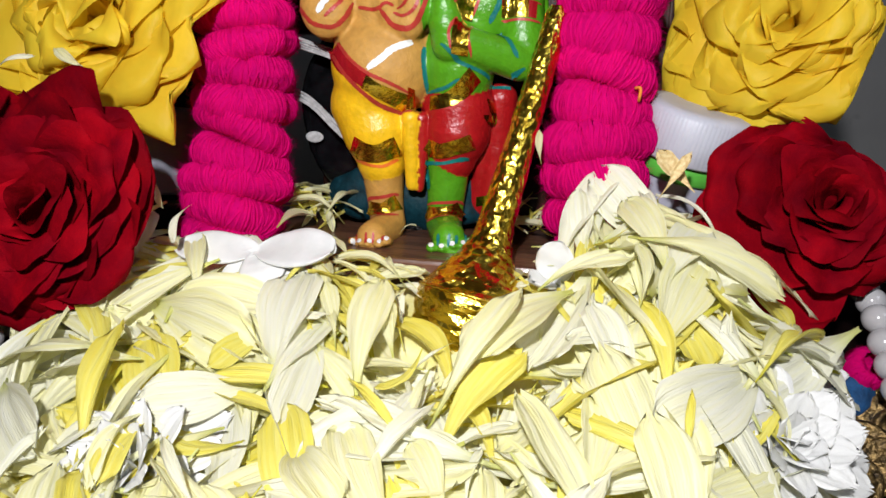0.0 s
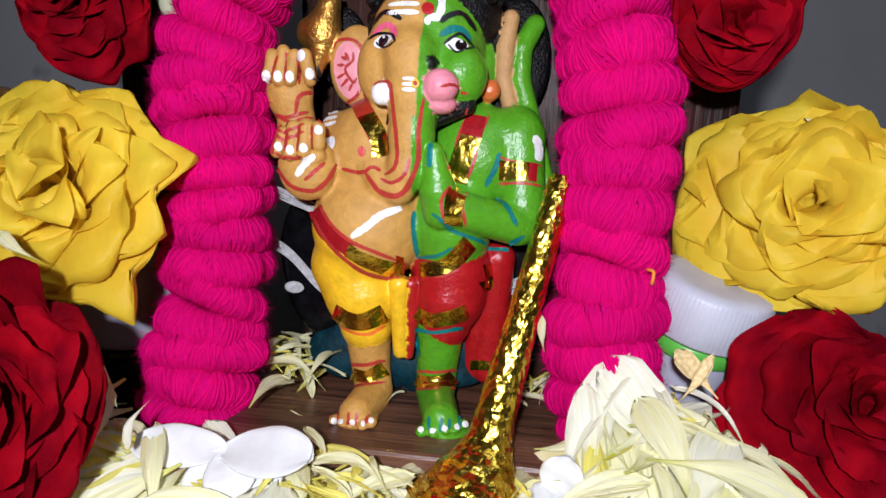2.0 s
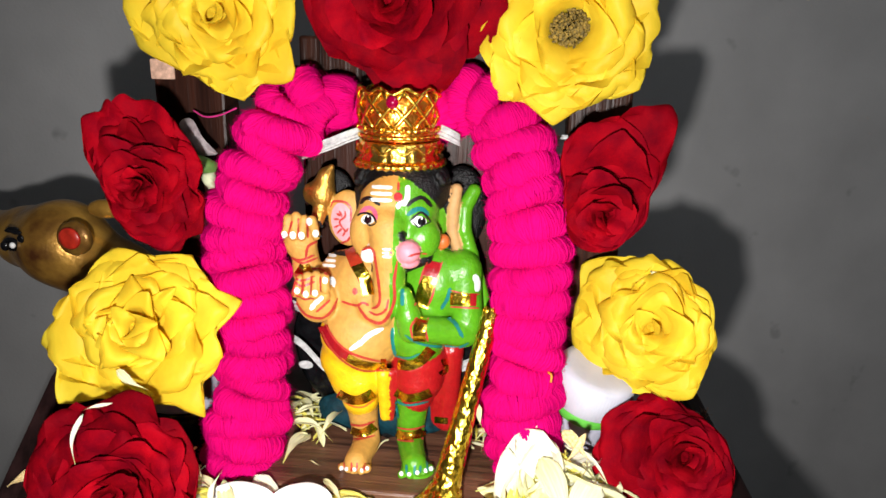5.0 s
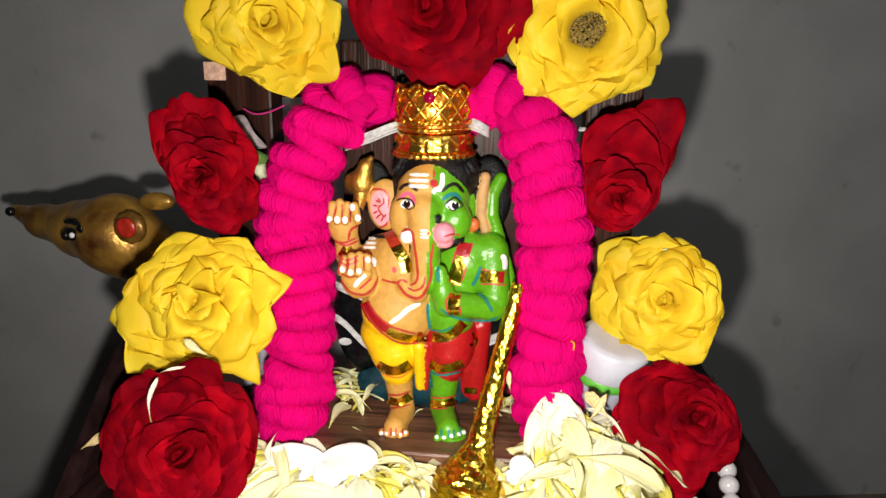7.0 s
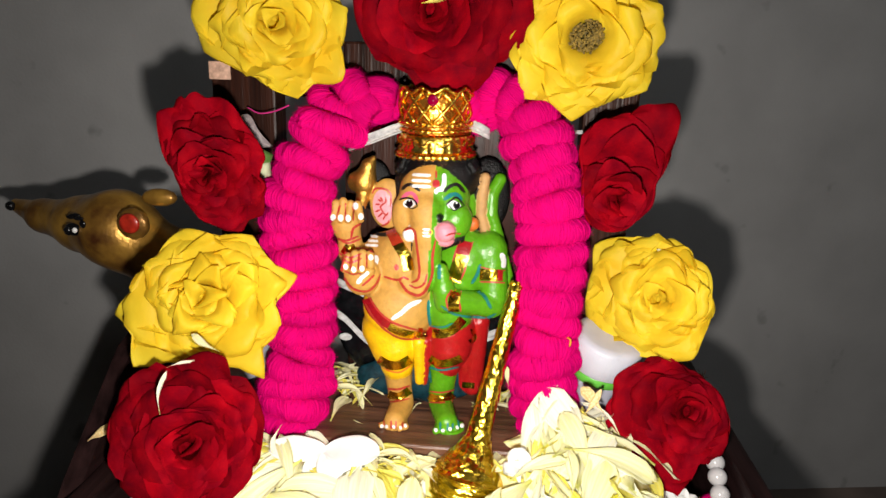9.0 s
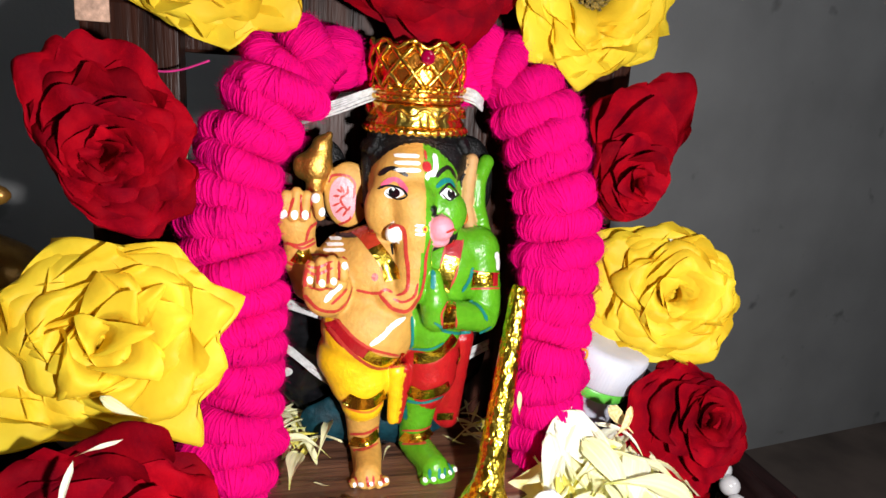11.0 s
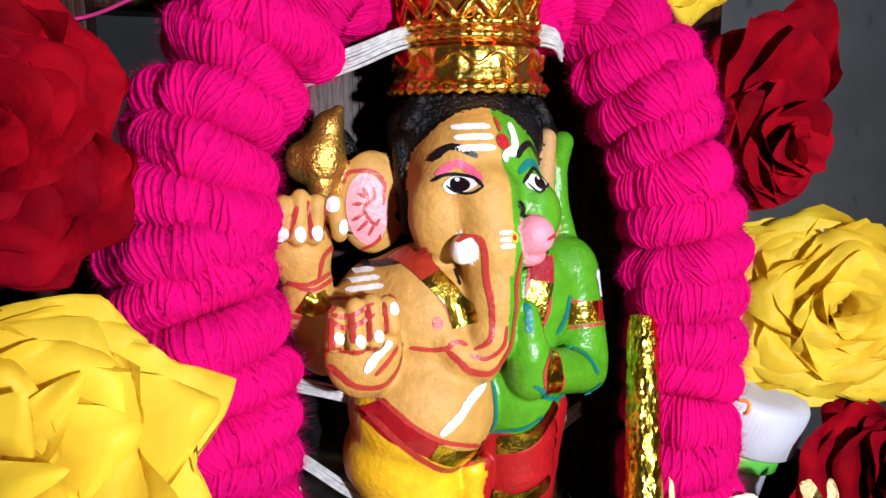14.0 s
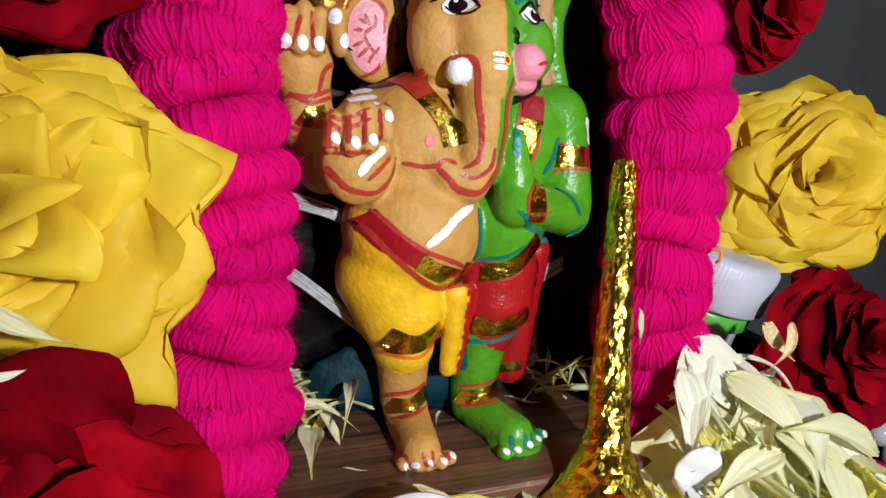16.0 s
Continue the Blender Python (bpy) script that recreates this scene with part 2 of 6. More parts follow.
throne_part("cross_rail", (-0.103, 0.240, 0.120), (0.077, 0.250, 0.140))
throne_part("cross_rail", (-0.103, 0.240, 0.190), (0.077, 0.250, 0.203))

# added near-black panel in place of the shaded area beside the seat
bm = bmesh.new()
outline = [(0.115, 0.012), (0.149, 0.048), (0.194, 0.086), (0.250, 0.102), (0.300, 0.102), (0.300, 0.012)]
faces = [[bm.verts.new((x, y - 0.2, z + 0.14)) for y, z in outline] for x in (-0.1385, -0.1305)]
bm.faces.new(faces[0])
bm.faces.new(list(reversed(faces[1])))
for i in range(6):
    bm.faces.new((faces[0][i], faces[1][i], faces[1][(i + 1) % 6], faces[0][(i + 1) % 6]))
bmesh.ops.bevel(bm, geom=list(bm.edges), offset=0.0008, segments=2, affect="EDGES")
part("added_dark_panel", bm, M_SHADEWOOD, throne, "sloping dark panel added for the shaded area beside the seat", smooth=False)

board = tagged(block("wooden_plinth", (-0.062, 0.175, 0.012), (0.060, 0.226, 0.060), M_WOODX, None, 0.0012),
               "dark brown wooden plinth block under the figurine", "plinth")


# ---------------------------------------------------------------- wool garland
garland = empty("wool_garland", (0, 0.2, 0.06), "fluffy magenta wool garland hung round the figurine", "garland")


def tuft_mesh(seed):
    """One ruffled ring of looped yarn round a core, in unit radius, its axis along z, with a halo of fine wool hairs."""
    rng = random.Random(seed)
    vs, fs = [], []
    rows, cols = 12, 60

    def lump(a):
        return 1 + 0.045 * math.sin(3 * a + seed) + 0.060 * math.sin(7 * a + seed * 2.1) * math.sin(2 * a + seed) + 0.018 * math.sin(13 * a + seed)

    def skin(a, b, big):
        r = 0.30 + (big * lump(a) - 0.30) * math.sin(b) ** 0.60
        return Vector((r * math.cos(a), r * math.sin(a), 0.43 * math.cos(b)))

    for j in range(rows + 1):
        for k in range(cols):
            vs.append(skin(2 * math.pi * k / cols, math.pi * (0.06 + 0.88 * j / rows), 0.972))
    for j in range(rows):
        for k in range(cols):
            k2 = (k + 1) % cols
            fs.append((j * cols + k, (j + 1) * cols + k, (j + 1) * cols + k2, j * cols + k2))
    loops = 88
    for i in range(loops):
        a = 2 * math.pi * (i + rng.uniform(-0.35, 0.35)) / loops
        big = rng.uniform(0.955, 0.982)
        sway = 0.17 * math.sin(2 * a + seed * 2.3) + 0.10 * math.sin(5 * a + seed) + rng.uniform(-0.13, 0.13)
        pts = []
        for s in range(9):
            b = math.pi * (0.06 + 0.88 * s / 8)
            pts.append(skin(a + sway * math.cos(b) + rng.uniform(-0.015, 0.015), b, big))
        tube_mesh(vs, fs, pts, rng.uniform(0.024, 0.034), 7)
    for i in range(2600):
        a, b = rng.uniform(0, 6.28), rng.uniform(0.25, 2.9)
        p = skin(a, b, 0.98)
        q = p + (p.normalized() * rng.uniform(0.02, 0.12) + Vector((rng.uniform(-.10, .10), rng.uniform(-.10, .10), rng.uniform(-.14, .14))))
        n = len(vs)
        side = (q - p).cross(Vector((0.3, 0.2, 0.9))).normalized() * 0.0026
        over = (q - p).cross(side).normalized() * 0.0026
        vs.extend([p + side, p - side * 0.5 + over, p - side * 0.5 - over, q])
        fs.extend([(n, n + 1, n + 3), (n + 1, n + 2, n + 3), (n + 2, n, n + 3)])
    me = bpy.data.meshes.new("tuft")
    me.from_pydata(vs, [], fs)
    me.polygons.foreach_set("use_smooth", [True] * len(me.polygons))
    me.materials.append(M_WOOL)
    return me


TUFTS = [tuft_mesh(s) for s in range(4)]


def even(line, count):
    """count points at even steps along a line."""
    run = [0.0]
    for a, b in zip(line, line[1:]):
        run.append(run[-1] + (b - a).length)
    out = []
    for i in range(count):
        s = run[-1] * i / (count - 1)
        k = min(max(j for j in range(len(run)) if run[j] <= s + 1e-12), len(line) - 2)
        out.append(line[k].lerp(line[k + 1], (s - run[k]) / max(run[k + 1] - run[k], 1e-9)))
    return out


def garland_side(points, count, width, depth):
    rng = random.Random(count)
    line = even(spline(points, 200), count)
    for i, p in enumerate(line):
        d = (line[min(i + 1, count - 1)] - line[max(i - 1, 0)])
        pitch = d.length / (2 if 0 < i < count - 1 else 1)
        ob = new("tuft", TUFTS[(i * 3 + count) % 4])
        w = width(i / (count - 1)) * rng.uniform(0.86, 1.10)
        turn = frame_to(d, (0, 1, 0)) @ pose(0, 0, 0, rng.uniform(-17, 17), rng.uniform(-17, 17))
        squash = Matrix.Diagonal((w, depth, pitch * rng.uniform(1.42, 1.75), 1)) @ pose(0, 0, 0, 0, 0, rng.uniform(-180, 180))
        ob.matrix_world = Matrix.Translation(p) @ turn @ squash
        ob.parent = garland
        ob.matrix_parent_inverse = garland.matrix_basis.inverted()


garland_side([(-0.0625, 0.188, 0.0511), (-0.0590, 0.192, 0.0738), (-0.0572, 0.196, 0.097), (-0.0570, 0.197, 0.1211), (-0.0590, 0.1985, 0.1442), (-0.0540, 0.202, 0.1663), (-0.0460, 0.205, 0.1806)], 18, lambda f: 0.0154 - 0.0010 * max(0, f - 0.62) / 0.38, 0.0145)
garland_side([(0.0465, 0.1945, 0.064), (0.043, 0.194, 0.085), (0.0435, 0.196, 0.110), (0.044, 0.198, 0.135), (0.041, 0.202, 0.160),
              (0.035, 0.208, 0.180), (0.025, 0.213, 0.193), (0.010, 0.216, 0.190)], 18, lambda f: 0.0145 - 0.0030 * max(0, f - 0.7) / 0.3, 0.0130)


def loose_tuft(place, axis, w, depth, thick, k):
    ob = new("tuft", TUFTS[k])
    ob.matrix_world = Matrix.Translation(place) @ frame_to(axis, (0, 1, 0)) @ Matrix.Diagonal((w, depth, thick, 1))
    ob.parent = garland
    ob.matrix_parent_inverse = garland.matrix_basis.inverted()


# the bunched tie at the top of one side
for place, axis, w, depth, thick, k in (((-0.0440, 0.2120, 0.1880), (0.5, -0.15, 0.85), 0.0140, 0.0120, 0.0125, 0), ((-0.0370, 0.2130, 0.1930), (0.9, 0.2, 0.55), 0.0105, 0.0110, 0.0150, 1), ((-0.0330, 0.2110, 0.1860), (0.8, -0.3, -0.5), 0.0100, 0.0100, 0.0150, 2),
                                        ((-0.0280, 0.2150, 0.1910), (1, 0.1, -0.1), 0.0095, 0.0100, 0.0160, 3), ((-0.0200, 0.2180, 0.1880), (1, 0.3, -0.25), 0.0065, 0.0080, 0.0160, 0)):
    loose_tuft(place, axis, w, depth, thick, k)


# ---------------------------------------------------------------- roses
def rose_petal(rng, R, rim, f, curl, point, dome, ruffle, width=1.0):
    """A rose petal whose rim reaches a radius of rim: f = 0 in the heart, 1 outside. Its rim lies on a low dome and rolls back in a soft lip."""
    nu, nv, nl = 18, 11, 6
    top = R * (dome * (1 - f ** 1.5) - 0.02) + R * rng.uniform(-0.08, 0.08)
    W = width * R * (0.30 + 0.36 * f) * rng.uniform(0.80, 1.20)
    th = radians(2 + 90 * f ** 0.75 + rng.uniform(-14, 14))
    p0, p3 = Vector((R * 0.03 + 0.30 * rim, -R * 0.40)), Vector((rim, top))
    span = (p3 - p0).length
    p1, p2 = p0 + Vector((0.15, 1.0)) * span * 0.30, p3 - Vector((math.sin(th), math.cos(th))) * span * 0.46
    path = []
    for j in range(nv + 1):
        v = j / nv
        c = p0 * (1 - v) ** 3 + p1 * 3 * v * (1 - v) ** 2 + p2 * 3 * v * v * (1 - v) + p3 * v ** 3
        d = (p1 - p0) * (1 - v) ** 2 + (p2 - p1) * 2 * v * (1 - v) + (p3 - p2) * v * v
        path.append((c, math.atan2(d.x, d.y), v))
    lip = curl * rng.uniform(0.4, 1.3) * (0.35 + 0.65 * f)
    c, ang = p3.copy(), th
    for j in range(nl):
        ang += radians(158) * min(1, lip) / nl
        c = c + Vector((math.sin(ang), math.cos(ang))) * R * 0.030
        path.append((c.copy(), ang, 1 + (j + 1) / nl * 0.16))
    seed = rng.uniform(0, 100)
    skew = rng.uniform(-0.40, 0.40)
    corner = rng.uniform(0.5, 1.0) * point
    waves, phase = rng.uniform(3.0, 7.0), rng.uniform(0, 6.28)
    vs, fs = [], []
    for c, ang, v in path:
        w = W * (0.40 + 0.60 * math.sin(math.pi * min(0.5, 0.08 + 0.47 * v)))
        if v > 1:
            w *= 1 - 0.9 * corner * (v - 1) / 0.16 * 0.55
        out = Vector((math.cos(ang), 0, -math.sin(ang)))
        along = Vector((math.sin(ang), 0, math.cos(ang)))
        bend = max(0.13 * R, 1.04 * c.x + 0.07 * R)
        vv = min(v, 1.0)
        for i in range(nu + 1):
            u = -1 + 2 * i / nu
            phi = u * w / bend
            p = Vector((c.x - bend * (1 - math.cos(phi)) * (1 - 0.25 * f * vv), bend * math.sin(phi), c.y))
            uu = u - skew * vv
            p += along * R * vv ** 3 * (0.21 * corner * max(0, 1 - abs(uu)) ** 1.2 - 0.23 * u * u)
            e = max(0, (abs(u) - 0.62) / 0.38)
            p += out * lip * R * 0.13 * e * e * vv ** 1.5
            q = p * (2.2 / R) + Vector((seed, 0, 0))
            p += out * noise.noise(q) * R * 0.065 * (0.3 + vv)
            p += out * ruffle * R * 0.040 * math.sin(waves * u + phase) * vv ** 2
            p += out * (abs(noise.noise(q * 2.4 + Vector((0, 7, 2)))) - 0.2) * R * 0.035 * vv
            p += out * noise.noise(q * 7.0 + Vector((4, 1, 2))) * R * 0.007 * vv
            p += along * noise.noise(q * 1.7 + Vector((9, 3, 1))) * R * 0.060 * vv * vv
            p += along * noise.noise(q * 5.5 + Vector((2, 3, 8))) * R * (0.010 + 0.012 * ruffle) * vv ** 4
            vs.append(p)
    for j in range(len(path) - 1):
        for i in range(nu):
            k = j * (nu + 1) + i
            fs.append((k, k + 1, k + nu + 2, k + nu + 1))
    return vs, fs


def rose(place, axis, tilt, outline, material, label, petals=38, curl=0.6, point=0.6, heart=0.0, seed=1, dome=0.34, tips=(), strap=0, ruffle=0.3):
    """A full rose with every petal a part, shaped to fit the camera's view. axis: points at the camera; outline: its
    silhouette from there, (degrees, millimetres); tilt: a shear along the axis; tips: where pointed petals stand out;
    heart > 0 leaves the middle open and shows its stamens; strap: narrow petals in the heart."""
    rng = random.Random(seed)
    thing = empty("rose", place, label, "rose", "roses round the figurine")
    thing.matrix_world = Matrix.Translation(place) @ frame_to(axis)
    angles = [d for d, r in outline]
    reaches = [r / 1000 for d, r in outline]
    R = sum(reaches) / len(reaches)

    def reach_at(deg):
        return float(np.interp(deg % 360, angles, reaches, period=360))

    # pulls a petal in to the silhouette, then shears it along the line of sight
    def fit_silhouette(v):
        far = math.hypot(v.x, v.y)
        reach = reach_at(math.degrees(math.atan2(v.y, v.x)))
        keep = (reach + 0.22 * (far - reach)) / far if far > reach else 1.0
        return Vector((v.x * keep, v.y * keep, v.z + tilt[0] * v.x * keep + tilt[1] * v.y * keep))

    def set_petal(deg, f, width=1.0, curl=curl, point=point):
        rim = reach_at(deg) * (0.045 + 0.90 * f) * rng.uniform(0.92, 1.05)
        vs, fs = rose_petal(rng, R, rim, f, curl, point, dome, ruffle, width)
        turn = Matrix.Rotation(radians(deg), 3, "Z") @ Matrix.Rotation(rng.uniform(-0.09, 0.09), 3, "X")
        obj("petal", [fit_silhouette(turn @ v) for v in vs], fs, material, thing)

    for i in range(petals):
        set_petal(math.degrees(i * 2.39996 + rng.uniform(-0.3, 0.3)), heart + (1 - heart) * (i / (petals - 1)) ** 0.80)
    for deg in tips:
        set_petal(deg, 0.97, 0.85, 0.25, 1.8)
    for i in range(strap):
        set_petal(i * 137.5 + 40, rng.uniform(0.15, 0.42), 0.40, 1.2)
    if heart == 0:
        vs, fs = [], []
        for j in range(15):
            t = j / 14
            for k in range(20):
                a = 2 * math.pi * k / 20
                r = R * (0.16 * math.sin(math.pi * min(1, 0.15 + 0.85 * t)) ** 0.7 + 0.004) * (1 + 0.30 * math.cos(2 * (a + 5 * t)) + 0.12 * math.cos(3 * a - 9 * t))
                vs.append(Vector((r * math.cos(a), r * math.sin(a), R * (-0.40 + (0.32 + 0.8 * dome) * t + 0.05 * math.cos(a + 4 * t)))))
        for j in range(14):
            for k in range(20):
                k2 = (k + 1) % 20
                fs.append((j * 20 + k, j * 20 + k2, j * 20 + 20 + k2, j * 20 + 20 + k))
        obj("heart_bud", vs, fs, material, thing, label="tightly rolled petals of the heart")
    vs, fs = [], []
    tube_mesh(vs, fs, [Vector((0, 0, -R * 0.95)), Vector((0, 0, -R * 0.66)), Vector((0, 0, -R * 0.56)), Vector((0, 0, -R * 0.46))], R * 0.2, 12,
              lambda t: 0.35 + 0.8 * t if t < 0.7 else 1.2)
    obj("calyx", vs, fs, M_GREEN, thing, label="green calyx")
    if heart > 0.05:
        vs, fs = [], []
        for i in range(300):
            a, q = rng.uniform(0, 6.28), math.sqrt(rng.random())
            x, y = q * R * 0.27 * math.cos(a), q * R * 0.27 * math.sin(a)
            p = Vector((x * 0.6, y * 0.6, -R * 0.34))
            tip = Vector((x, y, R * (0.02 - 0.14 * q) + rng.uniform(-1, 1) * R * 0.04))
            tube_mesh(vs, fs, [p, (p + tip) / 2, tip * 0.97, tip], R * 0.016, 4, lambda t: 0.6 if t < 0.6 else 1.6)
        obj("stamen_tuft", vs, fs, M_STAMEN, thing, label="olive brown stamens")["kind"] = "stuff"
    return thing


RED = "deep red velvety rose with ruffled petals "
YEL = "bright yellow rose with pointed curled petals "
# each axis points at the camera; the outlines are traced from that view
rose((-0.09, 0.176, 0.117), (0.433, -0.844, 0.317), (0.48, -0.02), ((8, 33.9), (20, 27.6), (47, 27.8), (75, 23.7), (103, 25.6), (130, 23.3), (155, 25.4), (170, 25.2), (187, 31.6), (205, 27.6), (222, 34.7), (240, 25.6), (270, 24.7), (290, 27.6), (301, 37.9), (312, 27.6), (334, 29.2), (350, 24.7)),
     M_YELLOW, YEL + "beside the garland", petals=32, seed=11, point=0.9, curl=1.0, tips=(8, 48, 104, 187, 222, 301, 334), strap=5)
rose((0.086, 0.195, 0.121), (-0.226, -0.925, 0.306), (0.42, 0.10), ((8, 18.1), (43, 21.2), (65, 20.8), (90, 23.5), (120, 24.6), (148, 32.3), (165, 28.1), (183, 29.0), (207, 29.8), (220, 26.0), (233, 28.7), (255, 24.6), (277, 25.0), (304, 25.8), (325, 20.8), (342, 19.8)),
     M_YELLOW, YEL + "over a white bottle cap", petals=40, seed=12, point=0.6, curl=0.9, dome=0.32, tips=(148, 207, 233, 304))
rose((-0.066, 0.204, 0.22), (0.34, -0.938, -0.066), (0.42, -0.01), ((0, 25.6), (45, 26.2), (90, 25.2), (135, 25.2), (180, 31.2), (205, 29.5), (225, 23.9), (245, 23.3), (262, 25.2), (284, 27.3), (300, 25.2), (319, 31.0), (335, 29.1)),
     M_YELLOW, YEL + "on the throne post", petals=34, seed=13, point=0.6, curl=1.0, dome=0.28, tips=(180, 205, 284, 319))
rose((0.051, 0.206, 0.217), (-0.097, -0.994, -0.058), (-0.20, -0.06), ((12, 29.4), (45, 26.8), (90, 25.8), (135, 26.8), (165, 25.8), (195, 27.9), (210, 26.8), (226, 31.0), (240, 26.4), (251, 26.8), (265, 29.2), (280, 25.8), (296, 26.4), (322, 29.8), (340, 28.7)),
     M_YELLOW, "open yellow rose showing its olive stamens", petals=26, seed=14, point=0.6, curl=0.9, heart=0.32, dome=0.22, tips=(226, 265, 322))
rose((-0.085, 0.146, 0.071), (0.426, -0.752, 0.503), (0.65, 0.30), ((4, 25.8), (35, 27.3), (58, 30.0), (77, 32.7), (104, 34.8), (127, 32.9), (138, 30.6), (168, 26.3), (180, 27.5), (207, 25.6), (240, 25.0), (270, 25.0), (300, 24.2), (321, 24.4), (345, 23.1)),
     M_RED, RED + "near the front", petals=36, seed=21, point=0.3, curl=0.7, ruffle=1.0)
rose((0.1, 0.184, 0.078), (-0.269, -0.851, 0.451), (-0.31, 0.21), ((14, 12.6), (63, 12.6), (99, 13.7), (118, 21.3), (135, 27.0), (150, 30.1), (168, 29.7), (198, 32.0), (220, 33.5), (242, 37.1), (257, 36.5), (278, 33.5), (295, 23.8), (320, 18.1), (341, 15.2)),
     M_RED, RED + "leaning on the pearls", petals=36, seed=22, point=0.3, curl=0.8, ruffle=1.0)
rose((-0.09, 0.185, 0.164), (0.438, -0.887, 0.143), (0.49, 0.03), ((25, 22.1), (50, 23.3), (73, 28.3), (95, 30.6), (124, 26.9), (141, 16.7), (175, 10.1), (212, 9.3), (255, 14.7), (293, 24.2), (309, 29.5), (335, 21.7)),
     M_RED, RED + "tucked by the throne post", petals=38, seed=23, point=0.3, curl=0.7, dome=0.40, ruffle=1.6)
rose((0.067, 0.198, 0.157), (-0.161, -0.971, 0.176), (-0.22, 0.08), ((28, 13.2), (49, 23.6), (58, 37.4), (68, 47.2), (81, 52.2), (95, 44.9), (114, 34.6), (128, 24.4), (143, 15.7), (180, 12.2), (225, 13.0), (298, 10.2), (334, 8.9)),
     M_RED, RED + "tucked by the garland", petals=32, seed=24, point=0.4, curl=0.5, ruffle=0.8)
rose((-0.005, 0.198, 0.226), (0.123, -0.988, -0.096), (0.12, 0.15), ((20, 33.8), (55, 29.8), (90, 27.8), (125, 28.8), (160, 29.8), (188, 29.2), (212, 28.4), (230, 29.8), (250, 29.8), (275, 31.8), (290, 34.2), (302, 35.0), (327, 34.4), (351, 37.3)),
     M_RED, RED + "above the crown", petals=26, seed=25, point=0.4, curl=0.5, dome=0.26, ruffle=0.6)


# ---------------------------------------------------------------- painted clay figurine
class Clay:
    """Soft-blended solids on a grid (millimetres: x, d towards the front, z up), skinned into one mesh."""

    def __init__(self, lo, hi, cell):
        self.lo, self.cell = np.array(lo, float), cell
        self.n = np.ceil((np.array(hi) - self.lo) / cell).astype(int) + 1
        self.f = np.full(self.n, 6.0, np.float32)
        self.near = np.full(self.n, 9.0, np.float32)
        self.tag = np.zeros(self.n, np.int16)

    def window(self, lo, hi):
        a = np.maximum(np.floor((np.array(lo) - self.lo) / self.cell).astype(int), 0)
        b = np.minimum(np.ceil((np.array(hi) - self.lo) / self.cell).astype(int) + 1, self.n)
        s = tuple(slice(i, j) for i, j in zip(a, b))
        g = np.meshgrid(*[self.lo[k] + self.cell * np.arange(a[k], b[k]) for k in range(3)], indexing="ij", sparse=True)
        return s, g

    def merge(self, s, d, tag, k):
        f = self.f[s]
        h = np.clip(0.5 + 0.5 * (f - d) / k, 0, 1)
        self.f[s] = f + (d - f) * h - k * h * (1 - h)
        closer = d < self.near[s]
        self.near[s] = np.where(closer, d, self.near[s])
        self.tag[s] = np.where(closer, tag, self.tag[s])

    def ball(self, c, r, tag, k=1.0):
        r = np.array((r, r, r) if np.isscalar(r) else r, float)
        s, (x, y, z) = self.window(np.array(c) - r - 5, np.array(c) + r + 5)
        q = np.sqrt(((x - c[0]) / r[0]) ** 2 + ((y - c[1]) / r[1]) ** 2 + ((z - c[2]) / r[2]) ** 2)
        q2 = np.sqrt(((x - c[0]) / r[0] ** 2) ** 2 + ((y - c[1]) / r[1] ** 2) ** 2 + ((z - c[2]) / r[2] ** 2) ** 2)
        self.merge(s, q * (q - 1) / np.maximum(q2, 1e-6), tag, k)

    def rod(self, a, b, ra, rb, tag, k=1.0):
        a, b = np.array(a, float), np.array(b, float)
        m = max(ra, rb) + 5
        s, (x, y, z) = self.window(np.minimum(a, b) - m, np.maximum(a, b) + m)
        v = b - a
        t = np.clip(((x - a[0]) * v[0] + (y - a[1]) * v[1] + (z - a[2]) * v[2]) / max(v @ v, 1e-6), 0, 1)
        d = np.sqrt((x - a[0] - t * v[0]) ** 2 + (y - a[1] - t * v[1]) ** 2 + (z - a[2] - t * v[2]) ** 2)
        self.merge(s, d - (ra + (rb - ra) * t), tag, k)

    def chain(self, pts, radii, tag, k=1.0):
        for i in range(len(pts) - 1):
            self.rod(pts[i], pts[i + 1], radii[i], radii[i + 1], tag, k)

    def skin(self):
        """Vertices, quads and the paint number of each vertex."""
        f = self.f
        inside = f < 0
        c = np.zeros(np.array(f.shape) - 1, np.int8)
        for i in (0, 1):
            for j in (0, 1):
                for l in (0, 1):
                    c += inside[i:f.shape[0] - 1 + i, j:f.shape[1] - 1 + j, l:f.shape[2] - 1 + l]
        cells = np.argwhere((c > 0) & (c < 8))
        index = np.full(c.shape, -1, np.int64)
        index[tuple(cells.T)] = np.arange(len(cells))
        acc, cnt = np.zeros((len(cells), 3)), np.zeros(len(cells))
        corner = [np.array(q) for q in np.ndindex(2, 2, 2)]
        for p in corner:
            for ax in range(3):
                if p[ax]:
                    continue
                q = p.copy()
                q[ax] = 1
                fa, fb = f[tuple((cells + p).T)], f[tuple((cells + q).T)]
                cross = (fa < 0) != (fb < 0)
                t = np.where(cross, fa / np.where(fa == fb, 1, fa - fb), 0)
                pt = np.repeat(p[None].astype(float), len(cells), 0)
                pt[:, ax] = t
                acc[cross] += pt[cross]
                cnt[cross] += 1
        local = acc / cnt[:, None]
        verts = self.lo + self.cell * (cells + local)
        tags = self.tag[tuple(np.minimum(cells + np.round(local).astype(int), np.array(f.shape) - 1).T)]
        quads = []
